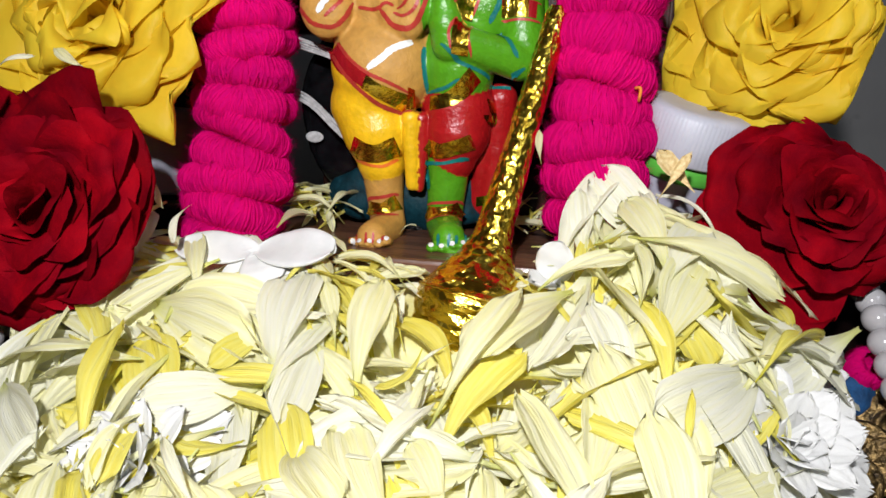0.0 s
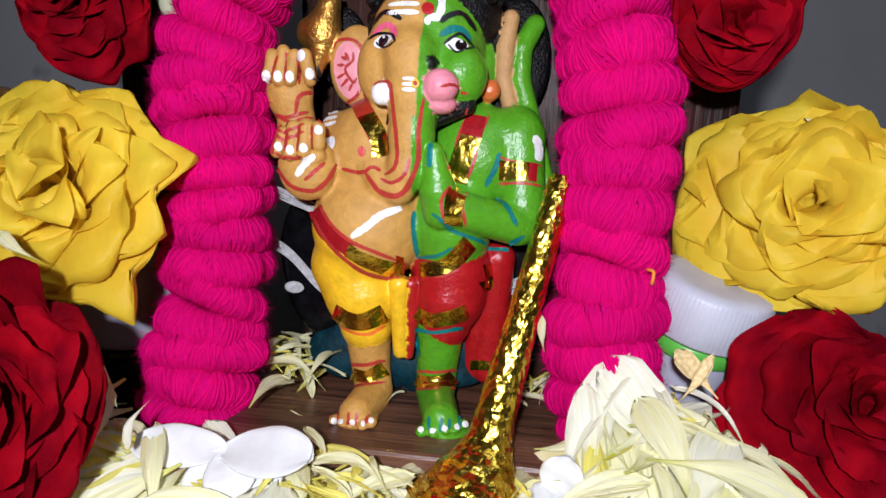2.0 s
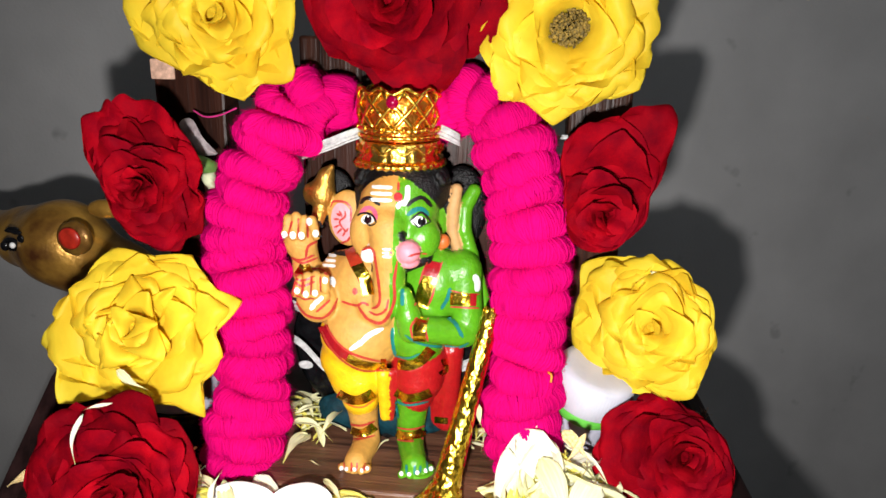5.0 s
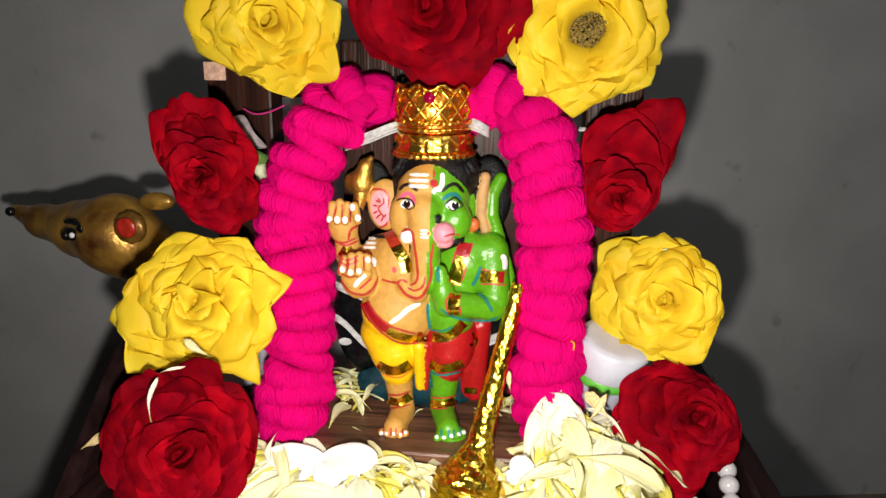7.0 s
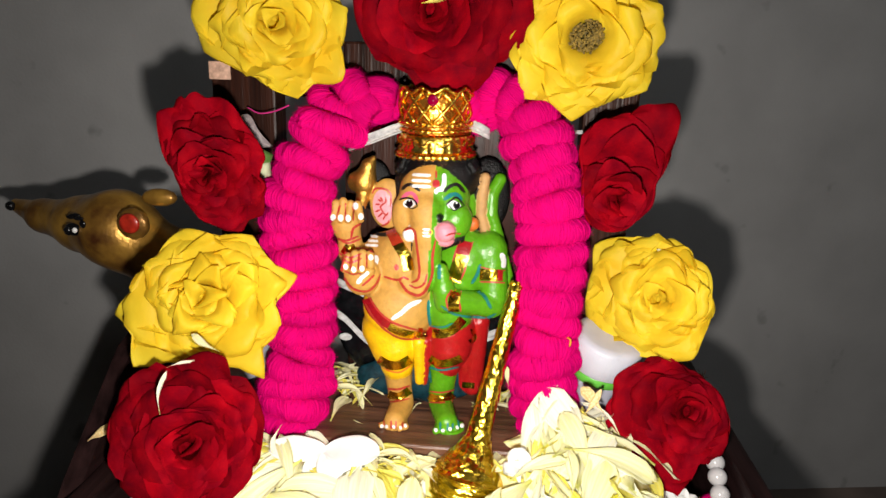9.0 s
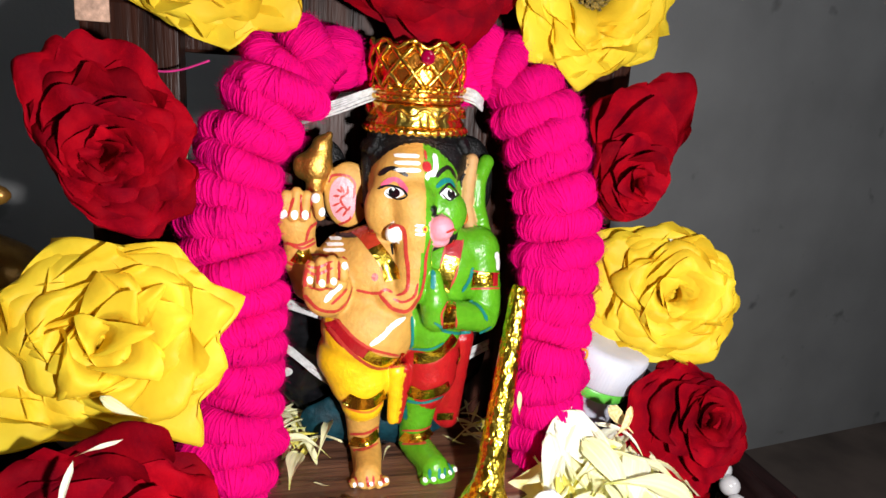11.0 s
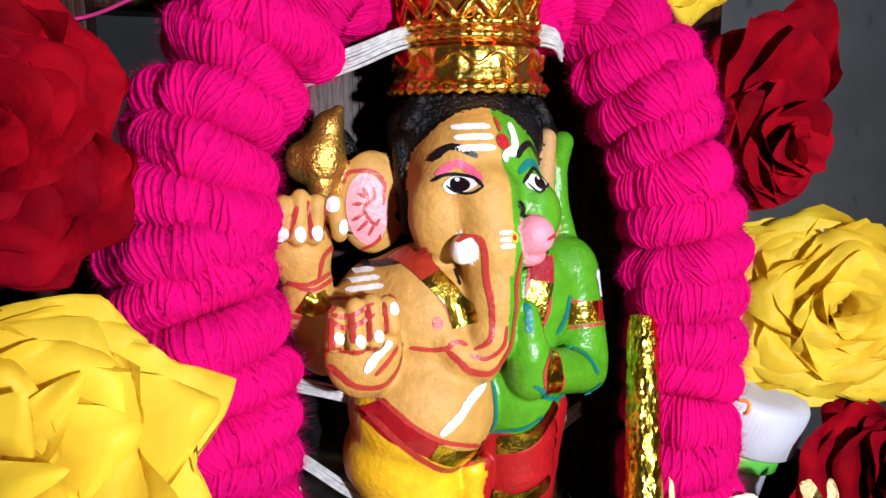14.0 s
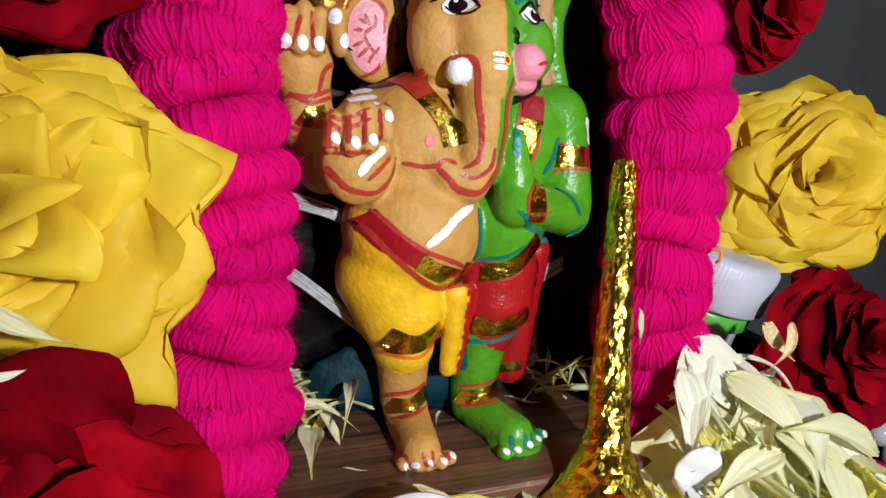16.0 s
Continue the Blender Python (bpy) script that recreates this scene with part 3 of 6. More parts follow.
        for ax in range(3):
            sl = [slice(1, f.shape[k] - 1) for k in range(3)]
            s2 = list(sl)
            sl[ax], s2[ax] = slice(0, f.shape[ax] - 1), slice(1, f.shape[ax])
            a, b = inside[tuple(sl)], inside[tuple(s2)]
            off = np.ones(3, int)
            off[ax] = 0
            u, v = [k for k in range(3) if k != ax]
            for hit, flip in ((a & ~b, False), (~a & b, True)):
                e = np.argwhere(hit) + off
                du, dv = np.zeros(3, int), np.zeros(3, int)
                du[u], dv[v] = 1, 1
                ring = [e - du - dv, e - dv, e, e - du]
                if ax == 1:
                    flip = not flip
                if flip:
                    ring = ring[::-1]
                quads.append(np.stack([index[tuple(r.T)] for r in ring], 1))
        return verts, np.concatenate(quads), tags


PAINTS = [(0.52, 0.275, 0.055), (0.085, 0.31, 0.010), (0.82, 0.49, 0.008), (0.36, 0.008, 0.010), (0.006, 0.006, 0.007),
          (0.62, 0.36, 0.07), (0.80, 0.27, 0.34), (0.82, 0.82, 0.80), (0.005, 0.17, 0.16), (0.62, 0.14, 0.03), (0.48, 0.27, 0.10)]
TAN, GRN, YEL_, RED_, BLK, GLD, PNK, WHT, TEA, ORA, CLY = range(11)


def painted(name, gloss):
    """Brushed poster paint on clay; the colour comes from the painted zones of the mesh."""
    m = bpy.data.materials.new(name)
    m.use_nodes = True
    nt = m.node_tree
    b = nt.nodes["Principled BSDF"]
    at = nt.nodes.new("ShaderNodeAttribute")
    at.attribute_name = "paint"
    tc = nt.nodes.new("ShaderNodeTexCoord")
    n1 = nt.nodes.new("ShaderNodeTexNoise")
    n1.inputs["Scale"].default_value, n1.inputs["Detail"].default_value = 350, 6
    n2 = nt.nodes.new("ShaderNodeTexNoise")
    n2.inputs["Scale"].default_value, n2.inputs["Detail"].default_value = 900, 6
    for n in (n1, n2):
        nt.links.new(tc.outputs["Object"], n.inputs["Vector"])
    hs = nt.nodes.new("ShaderNodeHueSaturation")
    mr = nt.nodes.new("ShaderNodeMapRange")
    mr.inputs["From Min"].default_value, mr.inputs["From Max"].default_value = 0.3, 0.7
    mr.inputs["To Min"].default_value, mr.inputs["To Max"].default_value = 0.84, 1.10
    nt.links.new(n1.outputs[0], mr.inputs["Value"])
    nt.links.new(mr.outputs[0], hs.inputs["Value"])
    nt.links.new(at.outputs["Color"], hs.inputs["Color"])
    nt.links.new(hs.outputs[0], b.inputs["Base Color"])
    nt.links.new(at.outputs["Alpha"], b.inputs["Roughness"])
    bp = nt.nodes.new("ShaderNodeBump")
    bp.inputs["Strength"].default_value, bp.inputs["Distance"].default_value = gloss, 0.0005
    nt.links.new(n2.outputs[0], bp.inputs["Height"])
    nt.links.new(bp.outputs[0], b.inputs["Normal"])
    return m


M_CLAY = painted("painted_clay", 0.55)
ROUGH = {TAN: 0.62, GRN: 0.26, YEL_: 0.34, RED_: 0.28, BLK: 0.28, GLD: 0.3, PNK: 0.5, WHT: 0.45, TEA: 0.3, ORA: 0.3, CLY: 0.65}

clay = Clay((-52, -26, -3), (44, 26, 122), 0.5)
B, R_, C_ = clay.ball, clay.rod, clay.chain
# head, hair, trunk
B((-4.0, -6.0, 94.0), (14.2, 13.0, 16.5), TAN, 2)
B((-13.0, 2.0, 88.0), (7.0, 6.0, 9.5), TAN, 3)
B((-8.0, -1.0, 98.0), (8.0, 8.0, 8.0), TAN, 3)
B((5.0, 2.0, 87.0), (7.0, 6.5, 7.5), GRN, 3)
B((-3.0, -11.0, 102.0), (17.0, 13.5, 12.5), BLK, 0.6)
R_((-18.0, -7.5, 101.0), (-17.5, -7.0, 84.0), 2.4, 1.5, BLK, 0.5)
R_((11.0, -12.0, 100.0), (14.0, -13.0, 82.0), 4.0, 3.0, BLK, 0.6)
B((17.0, -20.0, 93.0), (9.5, 4.5, 16.0), BLK, 0.6)
B((-31.0, -20.0, 95.0), (7.5, 3.0, 11.0), BLK, 0.6)
C_([(-6.0, 5.0, 91.0), (-5.0, 7.0, 82.0), (-5.0, 7.5, 72.0), (-6.0, 8.0, 64.0), (-8.0, 8.0, 60.0), (-12.0, 8.0, 61.0), (-14.0, 7.5, 64.0)], [7.0, 6.2, 5.2, 4.6, 4.0, 3.3, 2.8], TAN, 1.6)
B((-12.0, 9.5, 82.0), (2.5, 2.6, 2.8), WHT, 0.3)
# curls of the hair
curl_rng = random.Random(8)
for i in range(120):
    a_, b_ = curl_rng.uniform(0.25, 2.9), curl_rng.uniform(0.0, 0.75)
    B((-3.0 + 17.0 * math.cos(a_) * math.cos(b_ - 0.3), -11.0 + 13.5 * math.sin(b_) * 0.9, 102.0 + 12.5 * math.sin(a_) * math.cos(b_ - 0.3)), curl_rng.uniform(1.1, 1.7), BLK, 0.3)
for i in range(30):
    t_ = curl_rng.random()
    B((-18.5 - 0.5 * t_ + curl_rng.uniform(-1.2, 1.0), -11.0 + curl_rng.uniform(-2, 2), 101.0 - 17.0 * t_), curl_rng.uniform(1.0, 1.6), BLK, 0.3)
# snout of the green half
B((2.0, 10.0, 84.0), (4.2, 4.6, 4.0), PNK, 0.4)
B((2.0, 8.0, 80.0), (3.6, 3.8, 2.4), PNK, 0.4)
B((-1.0, 9.0, 89.0), (1.9, 1.9, 1.9), BLK, 0.3)
R_((-2.0, 4.0, 76.0), (7.0, 3.0, 80.0), 2.4, 2.4, BLK, 1.0)
# ears
B((-23.8, -11.0, 89.5), (7.6, 3.0, 10.6), TAN, 1.0)
B((10.0, -9.0, 90.0), (2.6, 2.6, 6.6), GRN, 1.0)
B((12.0, -5.0, 84.0), 2.7, ORA, 0.4)
# shell in the upper hand
B((-34.0, -12.0, 98.0), (5.2, 4.6, 6.0), GLD, 1.0)
C_([(-33.0, -12.0, 101.0), (-32.0, -12.0, 105.0), (-30.0, -12.0, 108.0)], [4.2, 3.0, 1.2], GLD, 0.8)
B((-38.0, -12.0, 98.0), (3.0, 2.4, 4.0), GLD, 1.0)
R_((-34.0, -11.0, 93.0), (-35.0, -8.0, 88.0), 3.0, 2.4, GLD, 0.8)
# upper hand and arm
B((-40.0, -4.0, 82.0), (6.2, 5.0, 7.4), TAN, 1.0)
for a, b in (((-43.0, 0.0, 91.0), (-44.0, 1.0, 86.0)), ((-40.0, 0.0, 92.0), (-41.0, 1.0, 85.0)), ((-37.0, 0.0, 91.0), (-38.0, 1.0, 85.0))):
    R_(a, b, 1.7, 1.7, TAN, 0.35)
R_((-34.0, 1.0, 91.0), (-33.0, 0.0, 85.0), 1.8, 1.6, TAN, 0.5)
C_([(-39.0, -5.0, 78.0), (-38.5, -6.0, 70.0), (-35.0, -7.0, 61.5)], [4.8, 5.4, 5.6], TAN, 1.0)
R_((-35.0, -7.0, 61.5), (-25.0, -6.0, 71.0), 5.8, 7.4, TAN, 1.5)
# lower hand
B((-31.0, 8.0, 64.0), (7.2, 4.6, 8.4), TAN, 1.0)
for a, b in (((-36.0, 10.0, 72.0), (-37.0, 12.0, 67.5)), ((-33.0, 11.0, 73.5), (-33.3, 13.0, 67.0)), ((-30.0, 11.0, 74.0), (-30.0, 13.0, 67.5)), ((-27.0, 11.0, 73.5), (-26.5, 12.0, 69.5))):
    R_(a, b, 1.75, 1.6, TAN, 0.35)
R_((-27.0, 11.0, 67.0), (-32.5, 11.0, 62.0), 1.9, 1.6, TAN, 0.4)
R_((-28.0, 1.0, 60.0), (-22.0, -6.0, 65.0), 5.0, 6.0, TAN, 1.5)
# trunk of the body
B((-16.0, -4.0, 66.0), (13.8, 13.0, 15.5), TAN, 2)
B((-17.0, -1.0, 49.0), (15.2, 14.0, 14.8), TAN, 2)
B((9.0, -7.0, 67.0), (12.5, 10.0, 14.0), GRN, 2)
B((4.0, -3.0, 50.0), (10.5, 12.0, 13.0), GRN, 2)
# green arm
B((19.0, -7.0, 73.0), (7.4, 7.0, 7.6), GRN, 2)
R_((20.0, -6.0, 72.0), (22.0, -3.0, 53.0), 6.2, 5.8, GRN, 1.2)
R_((21.0, -1.0, 51.0), (7.0, 7.0, 55.0), 5.2, 4.6, GRN, 0.8)
C_([(3.0, 8.0, 55.0), (2.0, 9.0, 60.0), (1.0, 10.0, 69.0)], [4.8, 4.4, 2.3], GRN, 0.8)
# tail
C_([(22.0, -14.0, 101.0), (19.0, -12.0, 95.0), (19.0, -11.0, 87.0), (22.0, -11.0, 78.0), (25.0, -11.0, 68.0), (28.0, -11.0, 59.0)], [2.6, 2.8, 2.8, 2.6, 2.4, 2.0], GRN, 0.5)
C_([(16.0, -10.5, 102.0), (15.0, -9.5, 95.0), (15.0, -9.5, 87.0), (18.0, -10.0, 77.0)], [2.2, 2.3, 2.1, 2.2], CLY, 0.3)
# legs
C_([(-21.0, -3.0, 38.0), (-19.0, -2.0, 31.0), (-18.0, -2.0, 22.0)], [12.2, 10.4, 7.2], YEL_, 1.5)
C_([(-18.0, -2.0, 24.0), (-17.0, -4.0, 8.0), (-16.0, -3.0, 3.0)], [6.6, 5.2, 5.2], TAN, 0.5)
R_((-16.0, 0.0, 2.0), (-17.0, 11.0, 2.0), 5.0, 4.4, TAN, 1.0)
B((-17.0, 10.0, -1.0), (6.0, 6.0, 2.4), TAN, 1.0)
for p, r in (((-22.0, 13.5, 1.0), 1.2), ((-19.0, 14.5, 1.0), 1.25), ((-17.0, 15.0, 1.0), 1.3), ((-14.0, 15.0, 1.0), 1.35), ((-12.0, 15.0, 2.0), 1.6)):
    B(p, (r * 1.05, 2.2, r * 0.85), TAN, 0.8)
C_([(4.0, -4.0, 38.0), (4.0, -3.0, 31.0), (3.0, -3.0, 24.0)], [10.6, 9.4, 7.0], RED_, 1.2)
C_([(2.0, -3.0, 23.0), (1.0, -5.0, 9.0), (1.0, -4.0, 4.0)], [6.4, 5.4, 5.4], GRN, 0.5)
R_((2.0, 0.0, 3.0), (5.0, 11.0, 3.0), 5.0, 4.6, GRN, 1.0)
B((6.0, 10.0, 0.0), (6.4, 6.0, 2.4), GRN, 1.0)
for p, r in (((1.0, 15.0, 1.0), 1.6), ((4.0, 15.0, 1.0), 1.35), ((7.0, 14.5, 2.0), 1.3), ((9.0, 13.5, 2.0), 1.25), ((11.0, 12.5, 3.0), 1.2)):
    B(p, (r * 1.05, 2.2, r * 0.85), GRN, 0.8)
# hanging cloth
C_([(-8.0, 4.0, 35.0), (-8.0, 3.0, 27.0), (-8.0, 1.0, 16.0)], [2.6, 2.3, 1.9], YEL_, 0.4)
C_([(-5.0, 3.0, 35.0), (-5.0, 2.0, 26.0), (-6.0, 0.0, 15.0)], [2.0, 1.8, 1.4], RED_, 0.4)
C_([(16.0, -8.0, 41.0), (15.0, -10.0, 26.0), (14.0, -12.0, 9.0)], [4.6, 4.4, 4.6], RED_, 0.8)
C_([(12.0, -8.0, 34.0), (11.0, -11.0, 20.0), (10.0, -13.0, 8.0)], [3.6, 3.6, 3.6], RED_, 0.8)
# clay web behind the legs down to the plinth
R_((-10.0, -14.0, 31.0), (-9.0, -16.0, -14.0), 6.5, 5.0, BLK, 1.0)

verts, quads, tags = clay.skin()
split = (-3.0, 86.0)[0]
body_x = (-4.0, 52.0)[0]
tags = tags.copy()
hi = (verts[:, 2] > (-4.0, 77.0)[1]) & (np.abs(verts[:, 0]) < 18)
tags[(tags == TAN) & hi & (verts[:, 0] > split)] = GRN
tags[(tags == GRN) & hi & (verts[:, 0] < split)] = TAN
lowb = (verts[:, 2] <= (-4.0, 77.0)[1]) & (verts[:, 2] > (-3.0, 42.0)[1])
tags[(tags == TAN) & lowb & (verts[:, 0] > body_x)] = GRN
tags[(tags == GRN) & lowb & (verts[:, 0] < body_x)] = TAN
belt = np.interp(verts[:, 0], [(-29.0, 54.0)[0], (-19.0, 42.0)[0], (-7.0, 39.0)[0]], [(-29.0, 54.0)[1], (-19.0, 42.0)[1], (-7.0, 39.0)[1]])
tags[(tags == TAN) & (verts[:, 0] > -31) & (verts[:, 2] < belt) & (verts[:, 2] > (-19.0, 28.0)[1]) & (verts[:, 0] < body_x)] = YEL_
tags[(tags == GRN) & (verts[:, 2] < (3.0, 42.0)[1]) & (verts[:, 2] > (4.0, 30.0)[1]) & (verts[:, 0] > body_x)] = RED_

SV = [Vector((x / 1000, -d / 1000, z / 1000)) for x, d, z in verts]
SF = [tuple(int(i) for i in q) for q in quads]
from mathutils.bvhtree import BVHTree
tree = BVHTree.FromPolygons(SV, SF)
SC = [(*PAINTS[int(t)], ROUGH[int(t)]) for t in tags]
SM = [{GLD: 2, BLK: 3}.get(int(tags[q[0]]), 0) for q in SF]


# the camera's eye, relative to the figurine; strokes are placed to fit its view
EYE_ = Vector((0.028, -0.251, 0.144))


def front(x, z, keep=None):
    """Where a line from the camera's eye, through (x, z) millimetres on the chest's plane, meets the figurine."""
    way = (Vector((x / 1000, -0.008, z / 1000)) - EYE_).normalized()
    hit = tree.ray_cast(EYE_, way)
    if hit[0] is None or (keep is not None and abs(hit[0].y - keep) > 0.0035):
        return None
    n = hit[1] if hit[1].y < 0 else -hit[1]
    return hit[0] + n * 0.00022


def brush(pts, width, color, material=0, rough=0.4, taper=True, lift=0.0):
    """A brush stroke, or a strip of foil, laid over the front of the figurine."""
    line = spline([(x, 0, z) for x, z in pts], max(4, int(sum((Vector(a) - Vector(b)).length for a, b in zip(pts, pts[1:])) / 0.5)))
    rows = []
    rng = random.Random(int(abs(pts[0][0] * 97 + pts[0][1] * 31)))
    for i, p in enumerate(line):
        d = (line[min(i + 1, len(line) - 1)] - line[max(i - 1, 0)]).normalized()
        s = Vector((-d.z, 0, d.x))
        t = i / (len(line) - 1)
        w = width * (min(1, 0.45 + 5 * t, 0.45 + 5 * (1 - t)) if taper else 1) * (1 + (rng.uniform(-0.12, 0.12) if taper else 0))
        mid = front(p.x, p.z)
        if mid is None:
            rows.append(None)
            continue
        row = []
        for k in (-0.5, -0.17, 0.17, 0.5):
            h = front(p.x + s.x * w * k, p.z + s.z * w * k, mid.y) or mid + Vector((s.x * w * k, 0.2 * w * abs(k), s.z * w * k)) / 1000
            row.append(h + Vector((0, -lift / 1000, 0)))
        rows.append(row)
    base = len(SV)
    for row in rows:
        SV.extend(row or [Vector((0, 0, 0.05))] * 4)
        SC.extend([(*color, rough)] * 4)
    for i in range(len(rows) - 1):
        if rows[i] is None or rows[i + 1] is None or abs(rows[i][1].y - rows[i + 1][1].y) > 0.003:
            continue
        for k in range(3):
            SF.append((base + i * 4 + k, base + i * 4 + k + 1, base + i * 4 + k + 5, base + i * 4 + k + 4))
            SM.append(material)


def dab(c, rx, rz, color, turn=0.0, rough=0.4, lift=0.0):
    """A round dab of paint."""
    base = len(SV)
    mid = front(*c)
    if mid is None:
        return
    ca, sa = math.cos(radians(turn)), math.sin(radians(turn))
    SV.append(mid + Vector((0, -lift / 1000, 0)))
    n, rings = 18, 3
    for j in range(1, rings + 1):
        for k in range(n):
            a = 2 * math.pi * k / n
            u, v = rx * j / rings * math.cos(a), rz * j / rings * math.sin(a)
            x, z = c[0] + u * ca - v * sa, c[1] + u * sa + v * ca
            h = front(x, z, mid.y) or mid + Vector((x - c[0], 0, z - c[1])) / 1000
            SV.append(h + Vector((0, -lift / 1000, 0)))
    SC.extend([(*color, rough)] * (1 + rings * n))
    for k in range(n):
        SF.append((base, base + 1 + k, base + 1 + (k + 1) % n))
        SM.append(0)
    for j in range(rings - 1):
        for k in range(n):
            a, b = base + 1 + j * n, base + 1 + (j + 1) * n
            SF.append((a + k, b + k, b + (k + 1) % n, a + (k + 1) % n))
            SM.append(0)


BRICK, WHITE, BLACK, TEALP, PINK = (0.42, 0.035, 0.025), (0.82, 0.82, 0.80), (0.006, 0.006, 0.007), (0.005, 0.17, 0.16), (0.78, 0.12, 0.22)
RUBY = (0.40, 0.006, 0.010)
# brows and eyes
brush([(-15.0, 99.0), (-13.0, 101.0), (-11.0, 101.0), (-8.0, 99.0)], 1.3, BLACK)
brush([(1.0, 99.0), (3.0, 101.0), (6.0, 102.0), (9.0, 99.0)], 1.3, BLACK)
brush([(-15.0, 96.0), (-12.0, 98.0), (-10.0, 97.0), (-9.0, 94.0)], 1.5, PINK)
brush([(1.0, 96.0), (4.0, 98.0), (6.0, 98.0), (8.0, 96.0)], 1.6, TEALP)
dab((-12.0, 94.0), 2.6, 1.7, WHITE, 15, 0.25, 0.05)
dab((5.0, 94.0), 2.7, 1.8, WHITE, -8, 0.25, 0.05)
dab((-12.0, 94.0), 1.35, 1.5, BLACK, 0, 0.2, 0.12)
dab((6.0, 94.0), 1.35, 1.5, BLACK, 0, 0.2, 0.12)
dab((-12.0, 95.0), 0.35, 0.4, WHITE, 0, 0.2, 0.18)
dab((6.0, 95.0), 0.35, 0.4, WHITE, 0, 0.2, 0.18)
brush([(-16.0, 95.0), (-14.0, 96.0), (-12.0, 96.0), (-10.0, 95.0), (-9.0, 93.0)], 0.7, BLACK, lift=0.14)
brush([(-14.0, 94.0), (-13.0, 93.0), (-11.0, 92.0), (-9.0, 93.0)], 0.45, BLACK, lift=0.14)
brush([(2.0, 94.0), (4.0, 96.0), (6.0, 97.0), (9.0, 94.0)], 0.7, BLACK, lift=0.14)
brush([(3.0, 94.0), (5.0, 92.0), (7.0, 93.0), (9.0, 94.0)], 0.45, BLACK, lift=0.14)
# forehead marks
for y in (309, 319, 329):
    brush([((-11.0, 105.0)[0] - (y - 309) * 0.03, (-8.0, 105.0)[1] - (y - 309) * 0.2115), ((-4.0, 105.0)[0], (-8.0, 105.0)[1] - (y - 309) * 0.2115)], 1.25, WHITE)
brush([(-2.0, 107.0), (-2.0, 104.0)], 0.8, BRICK, lift=0.1)
dab((-2.0, 102.0), 1.5, 1.6, RUBY, lift=0.1)
brush([(1.0, 106.0), (1.0, 102.0), (0.0, 100.0)], 1.7, WHITE)
brush([(1.0, 100.0), (-2.0, 100.0)], 1.8, WHITE)
brush([(-2.0, 100.0), (-2.0, 98.0)], 1.4, WHITE)
for y in (406, 412, 418):
    brush([((-7.0, 84.0)[0], (-7.0, 84.0)[1] - (y - 406) * 0.215), ((-4.0, 85.0)[0], (-7.0, 84.0)[1] - (y - 406) * 0.215)], 0.9, WHITE)
dab((-4.0, 83.0), 0.9, 1.1, (0.85, 0.5, 0.02), lift=0.08)
dab((-4.0, 83.0), 0.5, 0.6, RUBY, lift=0.14)
# trunk outlines
brush([(-14.0, 83.0), (-12.0, 84.0), (-10.0, 83.0), (-9.0, 77.0), (-8.0, 69.0), (-8.0, 65.0), (-9.0, 63.0), (-11.0, 62.0)], 0.95, BRICK)
brush([(-2.0, 80.0), (-3.0, 73.0), (-3.0, 66.0), (-5.0, 60.0), (-8.0, 57.0), (-12.0, 58.0), (-14.0, 60.0), (-16.0, 63.0)], 1.1, BRICK)
brush([(-5.0, 66.0), (-6.0, 62.0), (-9.0, 60.0), (-12.0, 61.0)], 0.8, BRICK)
brush([(-16.0, 63.0), (-14.0, 64.0), (-12.0, 63.0)], 0.9, BRICK)
brush([(-11.0, 79.0), (-11.0, 75.0)], 0.7, BLACK)
# ear
dab((-22.0, 92.0), 3.9, 6.8, (0.80, 0.32, 0.36), 6)
brush([(-26.0, 97.0), (-25.0, 99.0), (-21.0, 99.0), (-19.0, 97.0), (-19.0, 94.0), (-19.0, 90.0), (-20.0, 86.0), (-24.0, 84.0)], 0.8, BRICK)
for a, b in (((-22.0, 94.0), (-23.0, 96.0)), ((-22.0, 94.0), (-24.0, 95.0)), ((-23.0, 93.0), (-25.0, 93.0)), ((-23.0, 91.0), (-25.0, 90.0)), ((-22.0, 90.0), (-24.0, 88.0)), ((-21.0, 89.0), (-22.0, 87.0))):
    brush([a, b], 0.75, BRICK)
brush([(-21.0, 96.0), (-21.0, 94.0), (-23.0, 92.0), (-21.0, 89.0), (-20.0, 90.0)], 0.7, BRICK)
brush([(-27.0, 84.5), (-25.0, 81.5), (-21.0, 81.0), (-18.5, 82.5)], 1.5, BLACK)
brush([(-30.2, 92.0), (-29.6, 88.0), (-30.0, 84.0)], 1.6, BLACK)
# fingers and palms
for a, b in (((-39.0, 92.0), (-41.0, 86.0)), ((-37.0, 93.0), (-37.0, 86.0)), ((-34.0, 92.0), (-34.0, 86.0))):
    brush([a, b], 0.7, BRICK)
for p in ((-42.0, 87.0), (-39.0, 87.0), (-36.0, 87.0), (-31.0, 88.0), (-33.0, 92.0)):
    dab(p, 1.0, 1.35, WHITE, lift=0.05)
brush([(-31.0, 85.0), (-34.0, 83.0), (-35.0, 79.0)], 0.9, BRICK)
brush([(-41.0, 79.0), (-37.0, 78.0), (-32.0, 80.0)], 0.9, BRICK)
brush([(-39.0, 71.0), (-36.0, 69.0), (-31.0, 71.0)], 0.9, BRICK)
for a, b in (((-35.0, 71.5), (-35.6, 66.0)), ((-32.0, 72.5), (-32.6, 66.0)), ((-29.0, 73.0), (-29.0, 67.0))):
    brush([a, b], 0.75, BRICK)
brush([(-38.0, 71.0), (-39.0, 65.0), (-37.0, 61.0), (-34.0, 58.0), (-29.0, 57.5), (-25.5, 60.5), (-23.5, 65.0)], 0.9, BRICK)
